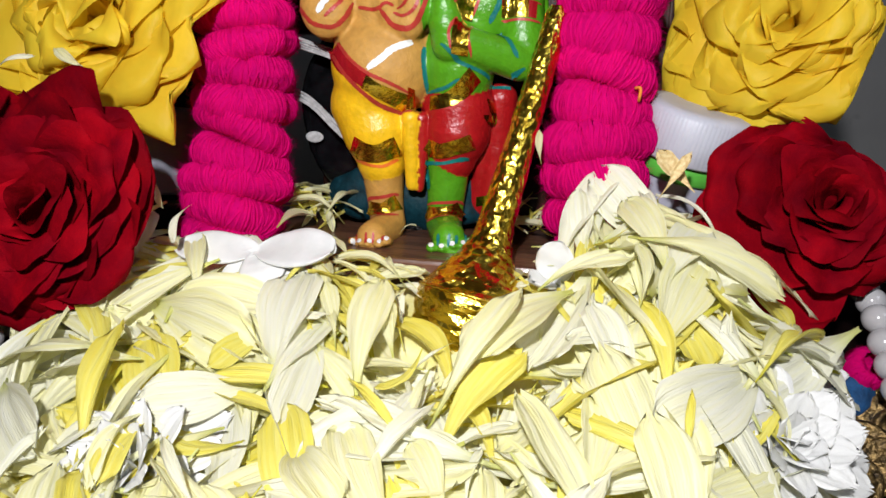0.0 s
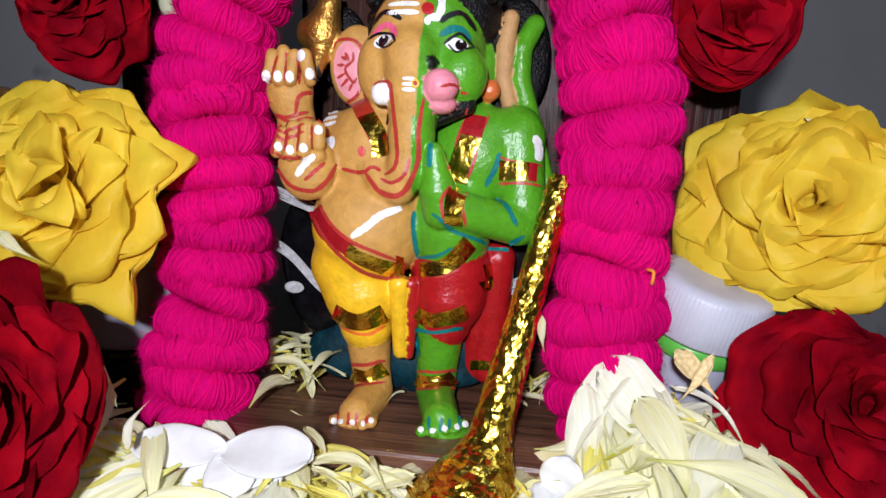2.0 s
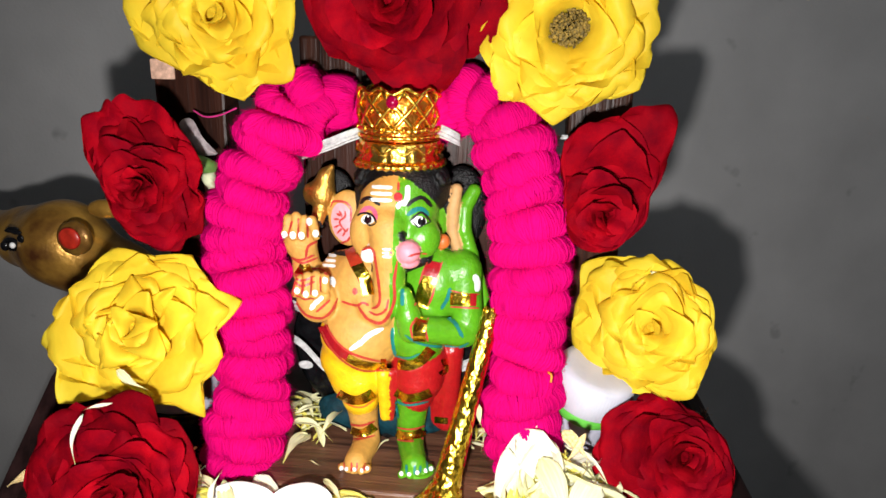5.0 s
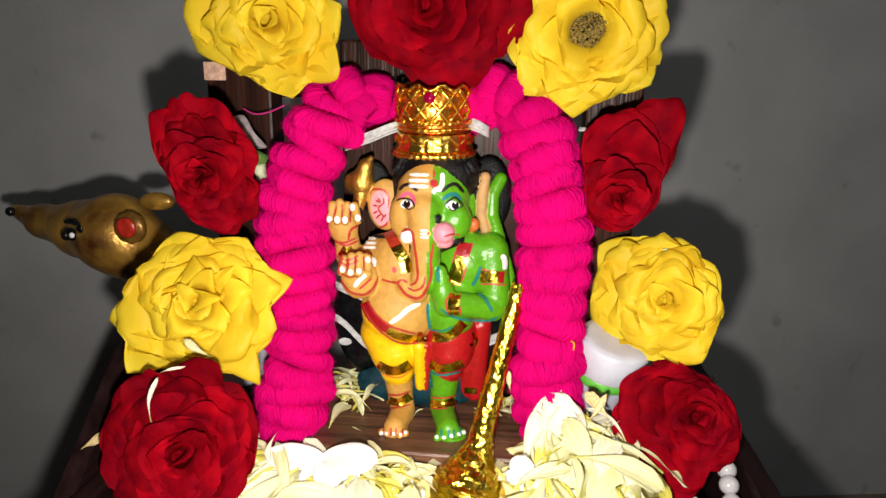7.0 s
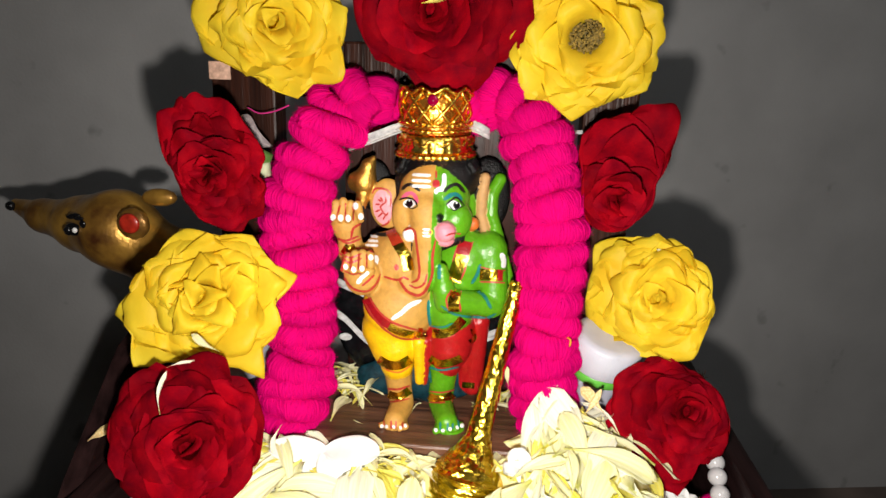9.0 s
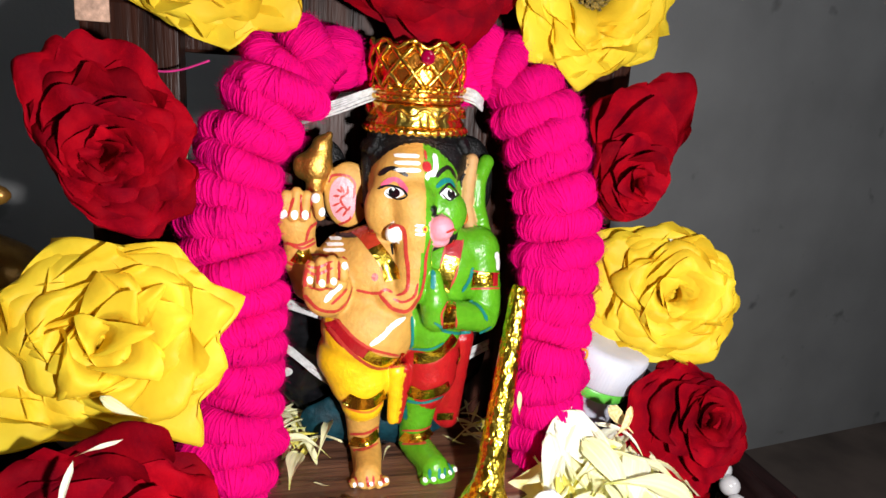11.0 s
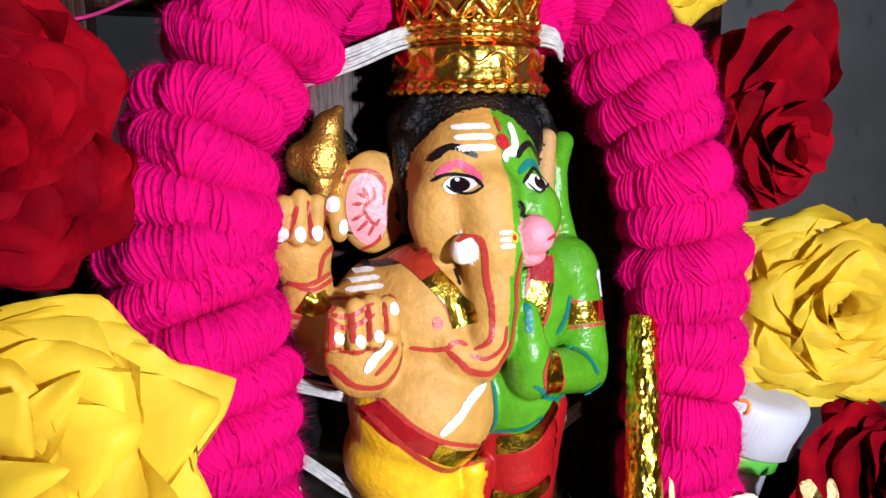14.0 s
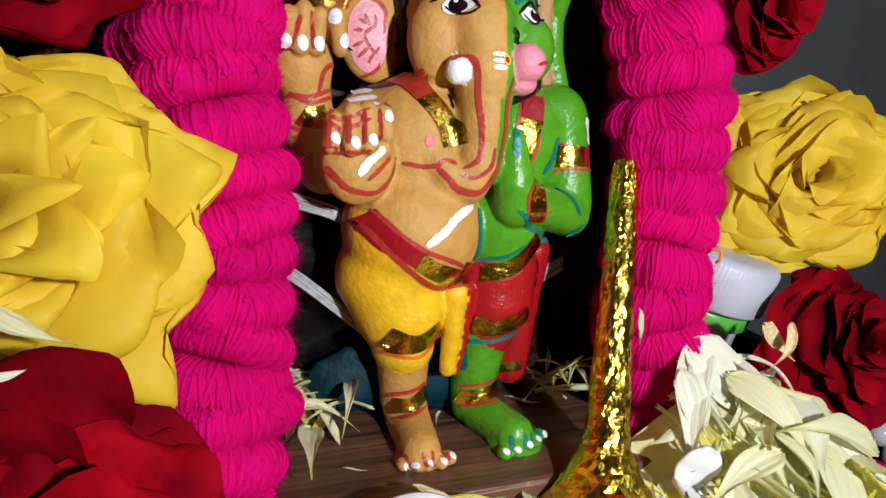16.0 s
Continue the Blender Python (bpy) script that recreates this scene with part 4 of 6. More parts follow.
brush([(-38.0, 72.0), (-35.0, 74.5), (-30.0, 75.0), (-26.5, 73.5)], 0.7, BRICK)
brush([(-38.4, 65.6), (-35.0, 64.4), (-31.4, 64.8)], 0.6, BRICK)
for p in ((-37.6, 67.2), (-34.4, 66.2), (-31.0, 66.8), (-27.4, 71.6)):
    dab(p, 0.95, 1.2, WHITE, lift=0.05)
dab((-25.4, 70.4), 1.5, 2.3, WHITE, -15, lift=0.05)
brush([(-28.2, 65.6), (-30.6, 63.6), (-33.0, 60.4)], 1.7, WHITE, lift=0.1)
brush([(-26.0, 64.5), (-28.6, 61.8), (-31.0, 59.6)], 0.9, BRICK)
for y in (421, 429, 437):
    brush([((-29.0, 80.0)[0], (-29.0, 80.0)[1] - (y - 421) * 0.22), ((-24.0, 81.0)[0], (-29.0, 80.0)[1] - (y - 421) * 0.22)], 1.1, WHITE)
brush([(-22.0, 64.0), (-18.0, 63.0), (-15.0, 63.0)], 0.9, BRICK)
dab((-17.0, 68.0), 1.0, 1.3, (0.55, 0.06, 0.05))
# belly stroke and loincloth edges
brush([(-19.0, 46.0), (-15.0, 49.0), (-12.0, 52.0), (-7.0, 55.0)], 1.9, WHITE)
FOILM = 1
GOLD = (0.86, 0.60, 0.07)
brush([(-29.0, 54.0), (-26.0, 48.0), (-22.0, 45.0), (-19.0, 43.0)], 4.0, (0.30, 0.008, 0.012), rough=0.2, taper=False)
brush([(-20.0, 43.0), (-16.0, 41.0), (-11.0, 40.0), (-7.0, 40.0)], 3.2, GOLD, FOILM, taper=False, lift=0.15)
brush([(-28.0, 55.0), (-24.0, 49.0), (-19.0, 45.0), (-13.0, 43.0), (-8.0, 42.0)], 0.9, BRICK)
brush([(-30.0, 53.0), (-26.0, 46.0), (-21.0, 41.0), (-15.0, 38.0), (-7.0, 38.0)], 0.9, BRICK)
brush([(-8.0, 41.0), (-5.0, 41.0)], 4.4, GOLD, FOILM, taper=False, lift=0.5)
brush([(-19.0, 83.0), (-16.0, 77.0), (-13.0, 72.0), (-12.0, 67.0)], 4.6, GOLD, FOILM, taper=False, lift=0.15)
brush([(-19.0, 83.0), (-17.6, 80.2), (-16.4, 77.6)], 4.6, (0.34, 0.030, 0.012), rough=0.18, taper=False, lift=0.3)
brush([(-20.0, 82.0), (-18.0, 77.0), (-15.0, 71.0), (-14.0, 67.0)], 0.8, BRICK)
brush([(-17.0, 83.0), (-14.0, 77.0), (-11.5, 72.0), (-10.5, 68.0)], 0.7, BRICK)
# green half: sash, bands, teal outlines
brush([(10.0, 80.0), (9.0, 74.0), (7.0, 69.0), (6.0, 63.0)], 5.0, GOLD, FOILM, taper=False, lift=0.15)
brush([(10.0, 80.0), (9.6, 77.0), (9.0, 74.5)], 5.0, (0.30, 0.008, 0.012), rough=0.2, taper=False, lift=0.3)
brush([(8.0, 80.0), (6.0, 74.0), (5.0, 68.0), (4.0, 64.0)], 0.8, BRICK)
brush([(13.0, 80.0), (11.0, 74.0), (10.0, 68.0), (8.0, 63.0)], 0.8, BRICK)
brush([(-2.0, 41.0), (2.0, 41.0), (6.0, 43.0), (10.0, 48.0)], 3.8, GOLD, FOILM, taper=False, lift=0.2)
brush([(-2.0, 40.0), (3.0, 39.0), (7.0, 41.0)], 0.7, BRICK)
brush([(16.0, 67.0), (19.0, 67.0), (23.0, 67.0)], 4.6, GOLD, FOILM, taper=False, lift=0.2)
brush([(23.0, 67.0), (25.0, 67.0)], 4.6, (0.30, 0.008, 0.012), rough=0.2, taper=False, lift=0.1)
brush([(16.0, 70.0), (21.0, 69.0), (26.0, 69.0)], 0.7, BRICK)
brush([(16.0, 64.0), (21.0, 64.0), (26.0, 64.0)], 0.7, BRICK)
brush([(7.0, 60.0), (6.0, 56.0), (6.0, 51.0)], 4.4, GOLD, FOILM, taper=False, lift=0.2)
brush([(5.0, 60.0), (3.0, 56.0), (4.0, 51.0)], 0.8, BRICK)
brush([(9.0, 60.0), (8.0, 56.0), (9.0, 51.0)], 0.8, BRICK)
brush([(-4.0, 55.0), (-4.0, 50.0), (-3.0, 44.0)], 1.4, TEALP)
brush([(-3.0, 44.0), (2.0, 44.0), (6.0, 46.0)], 0.7, TEALP)
brush([(15.0, 60.0), (18.0, 58.0), (21.0, 53.0)], 1.2, TEALP)
brush([(16.0, 71.0), (15.0, 67.0), (13.0, 63.0)], 1.2, TEALP)
brush([(1.0, 53.0), (6.0, 50.0), (12.0, 49.0), (19.0, 49.0), (23.0, 51.0)], 1.0, TEALP)
brush([(-0.0, 70.0), (-0.0, 66.0), (0.0, 64.0)], 1.3, TEALP)
brush([(2.0, 82.0), (5.0, 83.0), (8.0, 83.0)], 0.6, BRICK)
brush([(24.0, 76.0), (25.0, 73.0), (25.0, 70.0)], 2.0, WHITE)
# arm ring of the raised hand
brush([(-38.0, 75.0), (-36.0, 74.0), (-33.0, 75.0)], 4.2, GOLD, FOILM, taper=False, lift=0.25)
brush([(-40.0, 73.0), (-36.0, 71.0), (-31.0, 73.0)], 0.8, BRICK)
brush([(-39.0, 78.0), (-36.0, 77.0), (-31.0, 79.0)], 0.8, BRICK)
# knees, ankles, toes
brush([(-24.0, 28.0), (-20.0, 26.0), (-16.0, 26.0), (-11.0, 29.0)], 4.0, GOLD, FOILM, taper=False, lift=0.2)
brush([(-23.0, 25.0), (-19.0, 23.0), (-15.0, 23.0), (-11.0, 26.0)], 0.8, (0.75, 0.16, 0.02))
brush([(-3.0, 30.0), (1.0, 28.0), (6.0, 29.0), (10.0, 31.0)], 3.4, GOLD, FOILM, taper=False, lift=0.2)
brush([(-3.0, 26.0), (2.0, 25.0), (9.0, 27.0)], 0.9, TEALP)
brush([(-3.0, 26.0), (-2.0, 19.0)], 1.0, TEALP)
brush([(-21.0, 13.0), (-18.0, 12.0), (-15.0, 12.0), (-11.0, 15.0)], 3.6, GOLD, FOILM, taper=False, lift=0.25)
brush([(-21.0, 15.0), (-16.0, 15.0), (-11.0, 17.0)], 0.9, BRICK)
brush([(-21.0, 9.0), (-17.0, 9.0), (-11.0, 11.0)], 0.9, BRICK)
brush([(-3.0, 13.0), (0.0, 12.0), (5.0, 13.0), (9.0, 16.0)], 3.6, GOLD, FOILM, taper=False, lift=0.25)
brush([(-3.0, 15.0), (3.0, 15.0), (9.0, 17.0)], 0.8, BRICK)
brush([(-3.0, 10.0), (3.0, 10.0), (9.0, 12.0)], 0.9, BRICK)
for p in ((-23.0, -3.0), (-21.0, -3.0), (-18.0, -3.0), (-15.0, -3.0), (-13.0, -2.0)):
    dab(p, 0.68, 0.85, WHITE, lift=0.0)
for p in ((0.0, -3.0), (3.0, -3.0), (6.0, -2.0), (9.0, -1.0), (11.0, 0.0)):
    dab(p, 0.72, 0.88, WHITE, lift=0.0)
for a, b in (((-22.0, 0.0), (-22.0, -3.0)), ((-19.0, 0.0), (-19.0, -4.0)), ((-17.0, 0.0), (-17.0, -4.0)), ((-14.0, 0.0), (-14.0, -3.0))):
    brush([a, b], 0.7, BRICK)
for a, b in (((2.0, 1.0), (2.0, -3.0)), ((5.0, 1.0), (5.0, -3.0)), ((7.0, 1.0), (7.0, -2.0)), ((9.0, 3.0), (10.0, -1.0))):
    brush([a, b], 0.8, TEALP)
brush([(-22.0, 5.0), (-24.0, 1.0), (-24.0, -2.0)], 0.9, BRICK)
brush([(-3.0, 9.0), (-3.0, 3.0), (-2.0, -2.0)], 0.9, TEALP)
brush([(-7.0, 42.0), (-6.0, 40.0), (-6.0, 38.0)], 3.4, GOLD, 2, lift=0.25)
brush([(14.0, 44.0), (15.0, 40.0), (13.0, 38.0)], 2.0, GOLD, FOILM, taper=False, lift=0.1)
brush([(11.0, 19.0), (16.0, 19.0)], 2.6, GOLD, FOILM, taper=False, lift=0.1)

me = bpy.data.meshes.new("figurine")
me.from_pydata(SV, [], SF)
me.polygons.foreach_set("use_smooth", [True] * len(SF))
me.polygons.foreach_set("material_index", SM)
attr = me.color_attributes.new("paint", "FLOAT_COLOR", "POINT")
attr.data.foreach_set("color", [c for q in SC for c in q])
me.materials.append(M_CLAY)
me.materials.append(M_FOIL)
me.materials.append(mat("gold_paint", (0.72, 0.42, 0.09), 0.34, 0.9, second=(0.55, 0.28, 0.05), scale=500, bump=0.6, bump_scale=1200))
me.materials.append(mat("black_hair_paint", (0.003, 0.003, 0.0035), 0.42, vary=0.2, bump=1.0, bump_scale=1500, spec=0.30))
figurine = tagged(new("figurine", me), "painted clay deity figurine, half tan and half green, gold foil bands", "figurine")
figurine.location = (0, 0.2, 0.06)


# ---------------------------------------------------------------- crown
CROWN_UP = 0.98
crown = empty("crown", ((-4.0, -8.0, 110.0)[0] / 1000, 0.2075, 0.1705), "gold plated crown with lattice, red enamel and a ruby", "crown")


def ring_tube(name, r, z, thick, twist, material, parent, wave=0.0, waves=0):
    vs, fs = [], []
    n, k = 120, 6
    for i in range(n):
        a = 2 * math.pi * i / n
        rr = thick * (1 + twist * math.sin(a * 36))
        zz = z + wave * math.cos(a * waves)
        for j in range(k):
            b = 2 * math.pi * j / k
            vs.append(((r + rr * math.cos(b)) * math.cos(a), (r + rr * math.cos(b)) * math.sin(a), zz + rr * math.sin(b)))
    for i in range(n):
        i2 = (i + 1) % n
        for j in range(k):
            j2 = (j + 1) % k
            fs.append((i * k + j, i2 * k + j, i2 * k + j2, i * k + j2))
    return obj(name, vs, fs, material, parent)


spin("cap", [(0.0136, 0.001), (0.0139, 0.004), (0.0130, 0.010), (0.0128, 0.015), (0.0136, 0.022), (0.0130, 0.0255), (0.0100, 0.0262), (0.004, 0.0265)], M_ENAMEL, crown, label="red enamel cap")
spin("band", [(0.0148, 0.0020), (0.0151, 0.0035), (0.0141, 0.0048), (0.0150, 0.0066), (0.0141, 0.0086), (0.0136, 0.0096), (0.0134, 0.0090), (0.0134, 0.0022)], M_CROWN, crown, 96, label="ribbed gold band", flute=0.012, flutes=24)
ring_tube("rope_edge", 0.0152, 0.0012, 0.0011, 0.35, M_CROWN, crown)
ring_tube("rope_edge", 0.0139, 0.0108, 0.0008, 0.3, M_CROWN, crown)
ring_tube("rope_edge", 0.0138, 0.0132, 0.0009, 0.3, M_CROWN, crown)
ring_tube("scroll", 0.0150, 0.0066, 0.0006, 0.2, M_CROWN, crown, 0.0011, 12)
ring_tube("rim", 0.0141, 0.0262, 0.0008, 0.25, M_CROWN, crown, 0.0010, 10)
for family in (-1, 1):
    for i in range(12):
        vs, fs = [], []
        pts = []
        for j in range(9):
            t = j / 8
            a = 2 * math.pi * (i / 12 + family * 0.125 * t)
            r = 0.0134 + 0.0009 * math.sin(t * 2.6)
            pts.append(Vector((r * math.cos(a), r * math.sin(a), 0.0138 + 0.0122 * t)))
        tube_mesh(vs, fs, pts, 0.00085, 6, lambda t: 1 + 0.25 * math.sin(t * 25))
        obj("lattice_wire", vs, fs, M_CROWN, crown)
bead = None
for i in range(24):
    a = 2 * math.pi * i / 24
    z = 0.0138 if i % 2 else 0.0199
    if bead is None:
        bm = bmesh.new()
        bmesh.ops.create_icosphere(bm, subdivisions=2, radius=0.00105)
        bead = bpy.data.meshes.new("bead")
        bm.to_mesh(bead)
        bm.free()
        bead.polygons.foreach_set("use_smooth", [True] * len(bead.polygons))
        bead.materials.append(M_CROWN)
    ob = new("bead", bead)
    ob.parent, ob.location = crown, (0.0143 * math.cos(a), 0.0143 * math.sin(a), z)
bm = bmesh.new()
bmesh.ops.create_uvsphere(bm, u_segments=20, v_segments=12, radius=0.0021, matrix=Matrix.Translation((0, -0.0148, 0.0228)) @ Matrix.Diagonal((1, 0.6, 1.05, 1)))
part("gem", bm, M_GEM, crown, "dark ruby gem")

crown.scale = (1, 1, CROWN_UP)

# ---------------------------------------------------------------- mace wrapped in foil
tip, neck = Vector((0.0310, 0.1940, 0.1240)), Vector((0.0180, 0.1720, 0.0650))
axis = (neck - tip).normalized()
reach = (neck - tip).length
mace = empty("mace", tip, "mace wrapped in crumpled gold foil, standing on petals", "mace")
mace.matrix_world = Matrix.Translation(tip) @ frame_to(axis, (0, 1, 0))


def foil_solid(name, profile, label, seed, crush):
    """A turned solid along z, skinned in crumpled foil with creased facets."""
    rng = random.Random(seed)
    vs, fs = [], []
    length = profile[-1][1] - profile[0][1]
    rings = max(8, int(length / 0.0011))
    steps = 30
    zs = [q[1] for q in profile]
    rs = [q[0] for q in profile]
    for j in range(rings + 1):
        z = profile[0][1] + length * j / rings
        r = float(np.interp(z, zs, rs))
        for k in range(steps):
            a = 2 * math.pi * (k + 0.5 * (j % 2)) / steps
            c = crush * (0.4 + r / 0.012)
            q = Vector((math.cos(a) * 3.2, math.sin(a) * 3.2, z * 330 + seed))
            d = abs(noise.noise(q)) * 1.6 + noise.noise(q * 2.7) * 0.5 + rng.uniform(-0.35, 0.35)
            rr = max(r * 0.2, r + d * c)
            vs.append((rr * math.cos(a), rr * math.sin(a), z + rng.uniform(-0.25, 0.25) * 0.0010))
    for j in range(rings):
        for k in range(steps):
            k2 = (k + 1) % steps
            a, b, c, d = j * steps + k, j * steps + k2, (j + 1) * steps + k2, (j + 1) * steps + k
            fs.extend([(a, b, c), (a, c, d)] if j % 2 else [(a, b, d), (b, c, d)])
    fs.append(tuple(reversed(range(steps))))
    fs.append(tuple(range(rings * steps, (rings + 1) * steps)))
    return obj(name, vs, fs, M_FOIL, mace, smooth=False, label=label)


foil_solid("shaft", [(0.0026, 0.0), (0.0031, 0.004), (0.0036, reach * 0.5), (0.0045, reach * 0.9), (0.0052, reach)], "slender foil shaft", 3, 0.00035)
foil_solid("head", [(0.0050, reach - 0.002), (0.0072, reach + 0.003), (0.0108, reach + 0.008), (0.0138, reach + 0.0125), (0.0142, reach + 0.016),
                    (0.0132, reach + 0.022), (0.0100, reach + 0.0275), (0.0040, reach + 0.0315)], "bulbous foil head", 5, 0.00055)
ring_tube("seam", 0.0142, reach + 0.0130, 0.0005, 0.2, M_FOIL, mace)

# ---------------------------------------------------------------- mouse figure behind the throne
creature = Clay((-265, -390, -142), (-80, -190, 175), 1.5)


def mm(p):
    return (p[0] * 1000, -p[1] * 1000, p[2] * 1000)


creature.chain([mm((-0.2384, 0.2740, 0.1262)), mm((-0.2166, 0.2660, 0.1230)), mm((-0.1884, 0.2563, 0.1222)), mm((-0.1650, 0.2466, 0.1238))], [3.4, 8.1, 13.7, 18.9], 0, 5)
creature.chain([mm((-0.1658, 0.2482, 0.1214)), mm((-0.1392, 0.2466, 0.1077)), (-126, -272, 78), (-136, -300, 45)], [17.7, 15.3, 16.0, 20.0], 0, 6)
creature.chain([(-136, -300, 45), (-142, -325, -50), (-150, -335, -118)], [20, 30, 33], 0, 10)
creature.ball(mm((-0.1400, 0.2434, 0.1407)), (8.9, 3.6, 4.4), 0, 4)
creature.ball(mm((-0.1457, 0.2281, 0.1311)), (8.1, 3.2, 7.7), 0, 2.4)
mv, mq, mt = creature.skin()
mv, mq, mt = [tuple(v) for v in mv], [tuple(int(i) for i in q) for q in mq], [int(k) for k in mt]


def painted_spot(center, radii, colour):
    """A flat oval laid on the statue's skin, part of the same mesh."""
    base, n, rows = len(mv), 20, 6
    for j in range(rows + 1):
        b = math.pi * j / rows
        for k in range(n):
            a = 2 * math.pi * k / n
            mv.append((center[0] + radii[0] * math.sin(b) * math.cos(a), center[1] + radii[1] * math.cos(b), center[2] + radii[2] * math.sin(b) * math.sin(a)))
            mt.append(colour)
    for j in range(rows):
        for k in range(n):
            k2 = (k + 1) % n
            mq.append((base + j * n + k, base + j * n + k2, base + (j + 1) * n + k2, base + (j + 1) * n + k))


def skin_depth(x, z):
    """How far the head's front stands out at a place."""
    near = [v[1] for v in mv if (v[0] - x) ** 2 + (v[2] - z) ** 2 < 6]
    return max(near) if near else -250


for spot, radii, colour in ((mm((-0.1771, 0.2418, 0.1262)), (4.2, 1.0, 3.1), 1), (mm((-0.1755, 0.2418, 0.1262)), (1.3, 1.0, 1.4), 3), (mm((-0.1779, 0.2418, 0.1262)), (1.9, 1.5, 2.3), 1), (mm((-0.1457, 0.2273, 0.1319)), (5.0, 1.3, 4.8), 2),
                           (mm((-0.1803, 0.2418, 0.1311)), (2.4, 0.7, 1.0), 1), (mm((-0.1763, 0.2418, 0.1327)), (2.9, 0.7, 1.0), 1), (mm((-0.1731, 0.2418, 0.1319)), (2.6, 0.7, 1.0), 1), (mm((-0.1707, 0.2418, 0.1295)), (1.6, 0.7, 1.9), 1), (mm((-0.2368, 0.2724, 0.1270)), (2.6, 2.4, 2.6), 1)):
    painted_spot((spot[0], skin_depth(spot[0], spot[2]) + 0.3, spot[2]), radii, colour)
me = bpy.data.meshes.new("mouse_statue")
me.from_pydata([(x / 1000 + 0.16, -d / 1000 - 0.35, z / 1000 + 0.14) for x, d, z in mv], [], mq)
me.polygons.foreach_set("use_smooth", [True] * len(mq))
for m_ in (M_MOUSE, M_BLACK, M_REDPAINT, M_WHITEPETAL, M_CROWN):
    me.materials.append(m_)
me.polygons.foreach_set("material_index", [int(mt[q[0]]) for q in mq])
mouse = tagged(new("mouse_statue", me), "gold and brown painted mouse statue behind the throne", "statue")
mouse.location = (-0.16, 0.35, -0.14)

# ---------------------------------------------------------------- bottles behind the roses
bottle = empty("bottle", (0.0675, 0.204, 0.088), "white plastic bottle leaning forward, with dusty ribbed cap and green ring", "bottle")
bottle.matrix_world = Matrix.Translation((0.0675, 0.204, 0.088)) @ frame_to((0.19, -0.22, 0.957), (0, 1, 0))
spin("body", [(0.0100, -0.074), (0.0112, -0.072), (0.0124, -0.020), (0.0115, -0.009), (0.0110, 0.001)], M_PLASTIC, bottle)
spin("ring", [(0.0123, -0.0052), (0.0129, -0.0046), (0.0129, -0.0012), (0.0123, -0.0006)], mat("green_plastic", (0.10, 0.42, 0.05), 0.35, vary=0.05), bottle, label="green ring")
spin("cap", [(0.0140, 0.0), (0.0148, 0.0008), (0.0144, 0.0118), (0.0136, 0.0132), (0.0105, 0.0136), (0.0070, 0.0134), (0.0030, 0.0134)], M_CAP, bottle, 240, "ribbed white cap with dust on top", 0.005, 80)
jar = empty("jar", (-0.0975, 0.2215, 0.012), "black jar with a smooth white lid", "jar")
spin("body", [(0.0180, 0.0), (0.0190, 0.002), (0.0190, 0.050), (0.0178, 0.0555)], M_BLACK, jar, label="black body")
spin("lid", [(0.0196, 0.0555), (0.0200, 0.0565), (0.0198, 0.078), (0.0185, 0.081), (0.0100, 0.082), (0.002, 0.082)], M_PLASTIC, jar, 64, "smooth white lid")

# ---------------------------------------------------------------- dark pouch and teal lump behind the legs
bm = bmesh.new()
bmesh.ops.create_uvsphere(bm, u_segments=40, v_segments=24, radius=1, matrix=Matrix.Diagonal((0.040, 0.0058, 0.036, 1)))
for v in bm.verts:
    v.co += v.normal * 0.0016 * noise.noise(v.co * 110)
pouch = empty("pouch", (-0.010, 0.2205, 0.0605), "glossy black pouch with small white mark", "pouch")
b_ = part("bag", bm, M_BLACK, pouch)
b_.location = (0, 0, 0.0355)
bm = bmesh.new()
bmesh.ops.create_uvsphere(bm, u_segments=20, v_segments=8, radius=1, matrix=Matrix.Diagonal((0.0030, 0.0006, 0.0018, 1)))
t_ = part("sticker", bm, M_THREAD, pouch, "small white oval sticker")
t_.location = (-0.0335, -0.0056, 0.0265)
bm = bmesh.new()
bmesh.ops.create_uvsphere(bm, u_segments=36, v_segments=20, radius=1, matrix=Matrix.Diagonal((0.027, 0.0048, 0.0105, 1)))
for v in bm.verts:
    v.co += v.normal * 0.0022 * noise.noise(v.co * 130 + Vector((3, 0, 0)))
lump = tagged(part("cloth", bm, M_TEAL), "dark teal cloth bundle behind the figurine's legs", "cloth")
lump.location = (-0.012, 0.2120, 0.0700)


# ---------------------------------------------------------------- threads
def threads(name, routes, radius, material, label, group=""):
    """Each route becomes one strand, a part of the bundle."""
    thing = empty(name, Vector(routes[0][0]), label, "thread", group)
    for route in routes:
        vs, fs = [], []
        tube_mesh(vs, fs, [p - Vector(routes[0][0]) for p in spline(route, 22)], radius, 6)
        obj("strand", vs, fs, material, thing)
    return thing


def bundle(pts, count, spread, seed):
    rng = random.Random(seed)
    return [[Vector(p) + Vector((0, rng.uniform(-0.0003, 0.0003), spread * (i / (count - 1) - 0.5) + rng.uniform(-0.0002, 0.0002))) for p in pts] for i in range(count)]


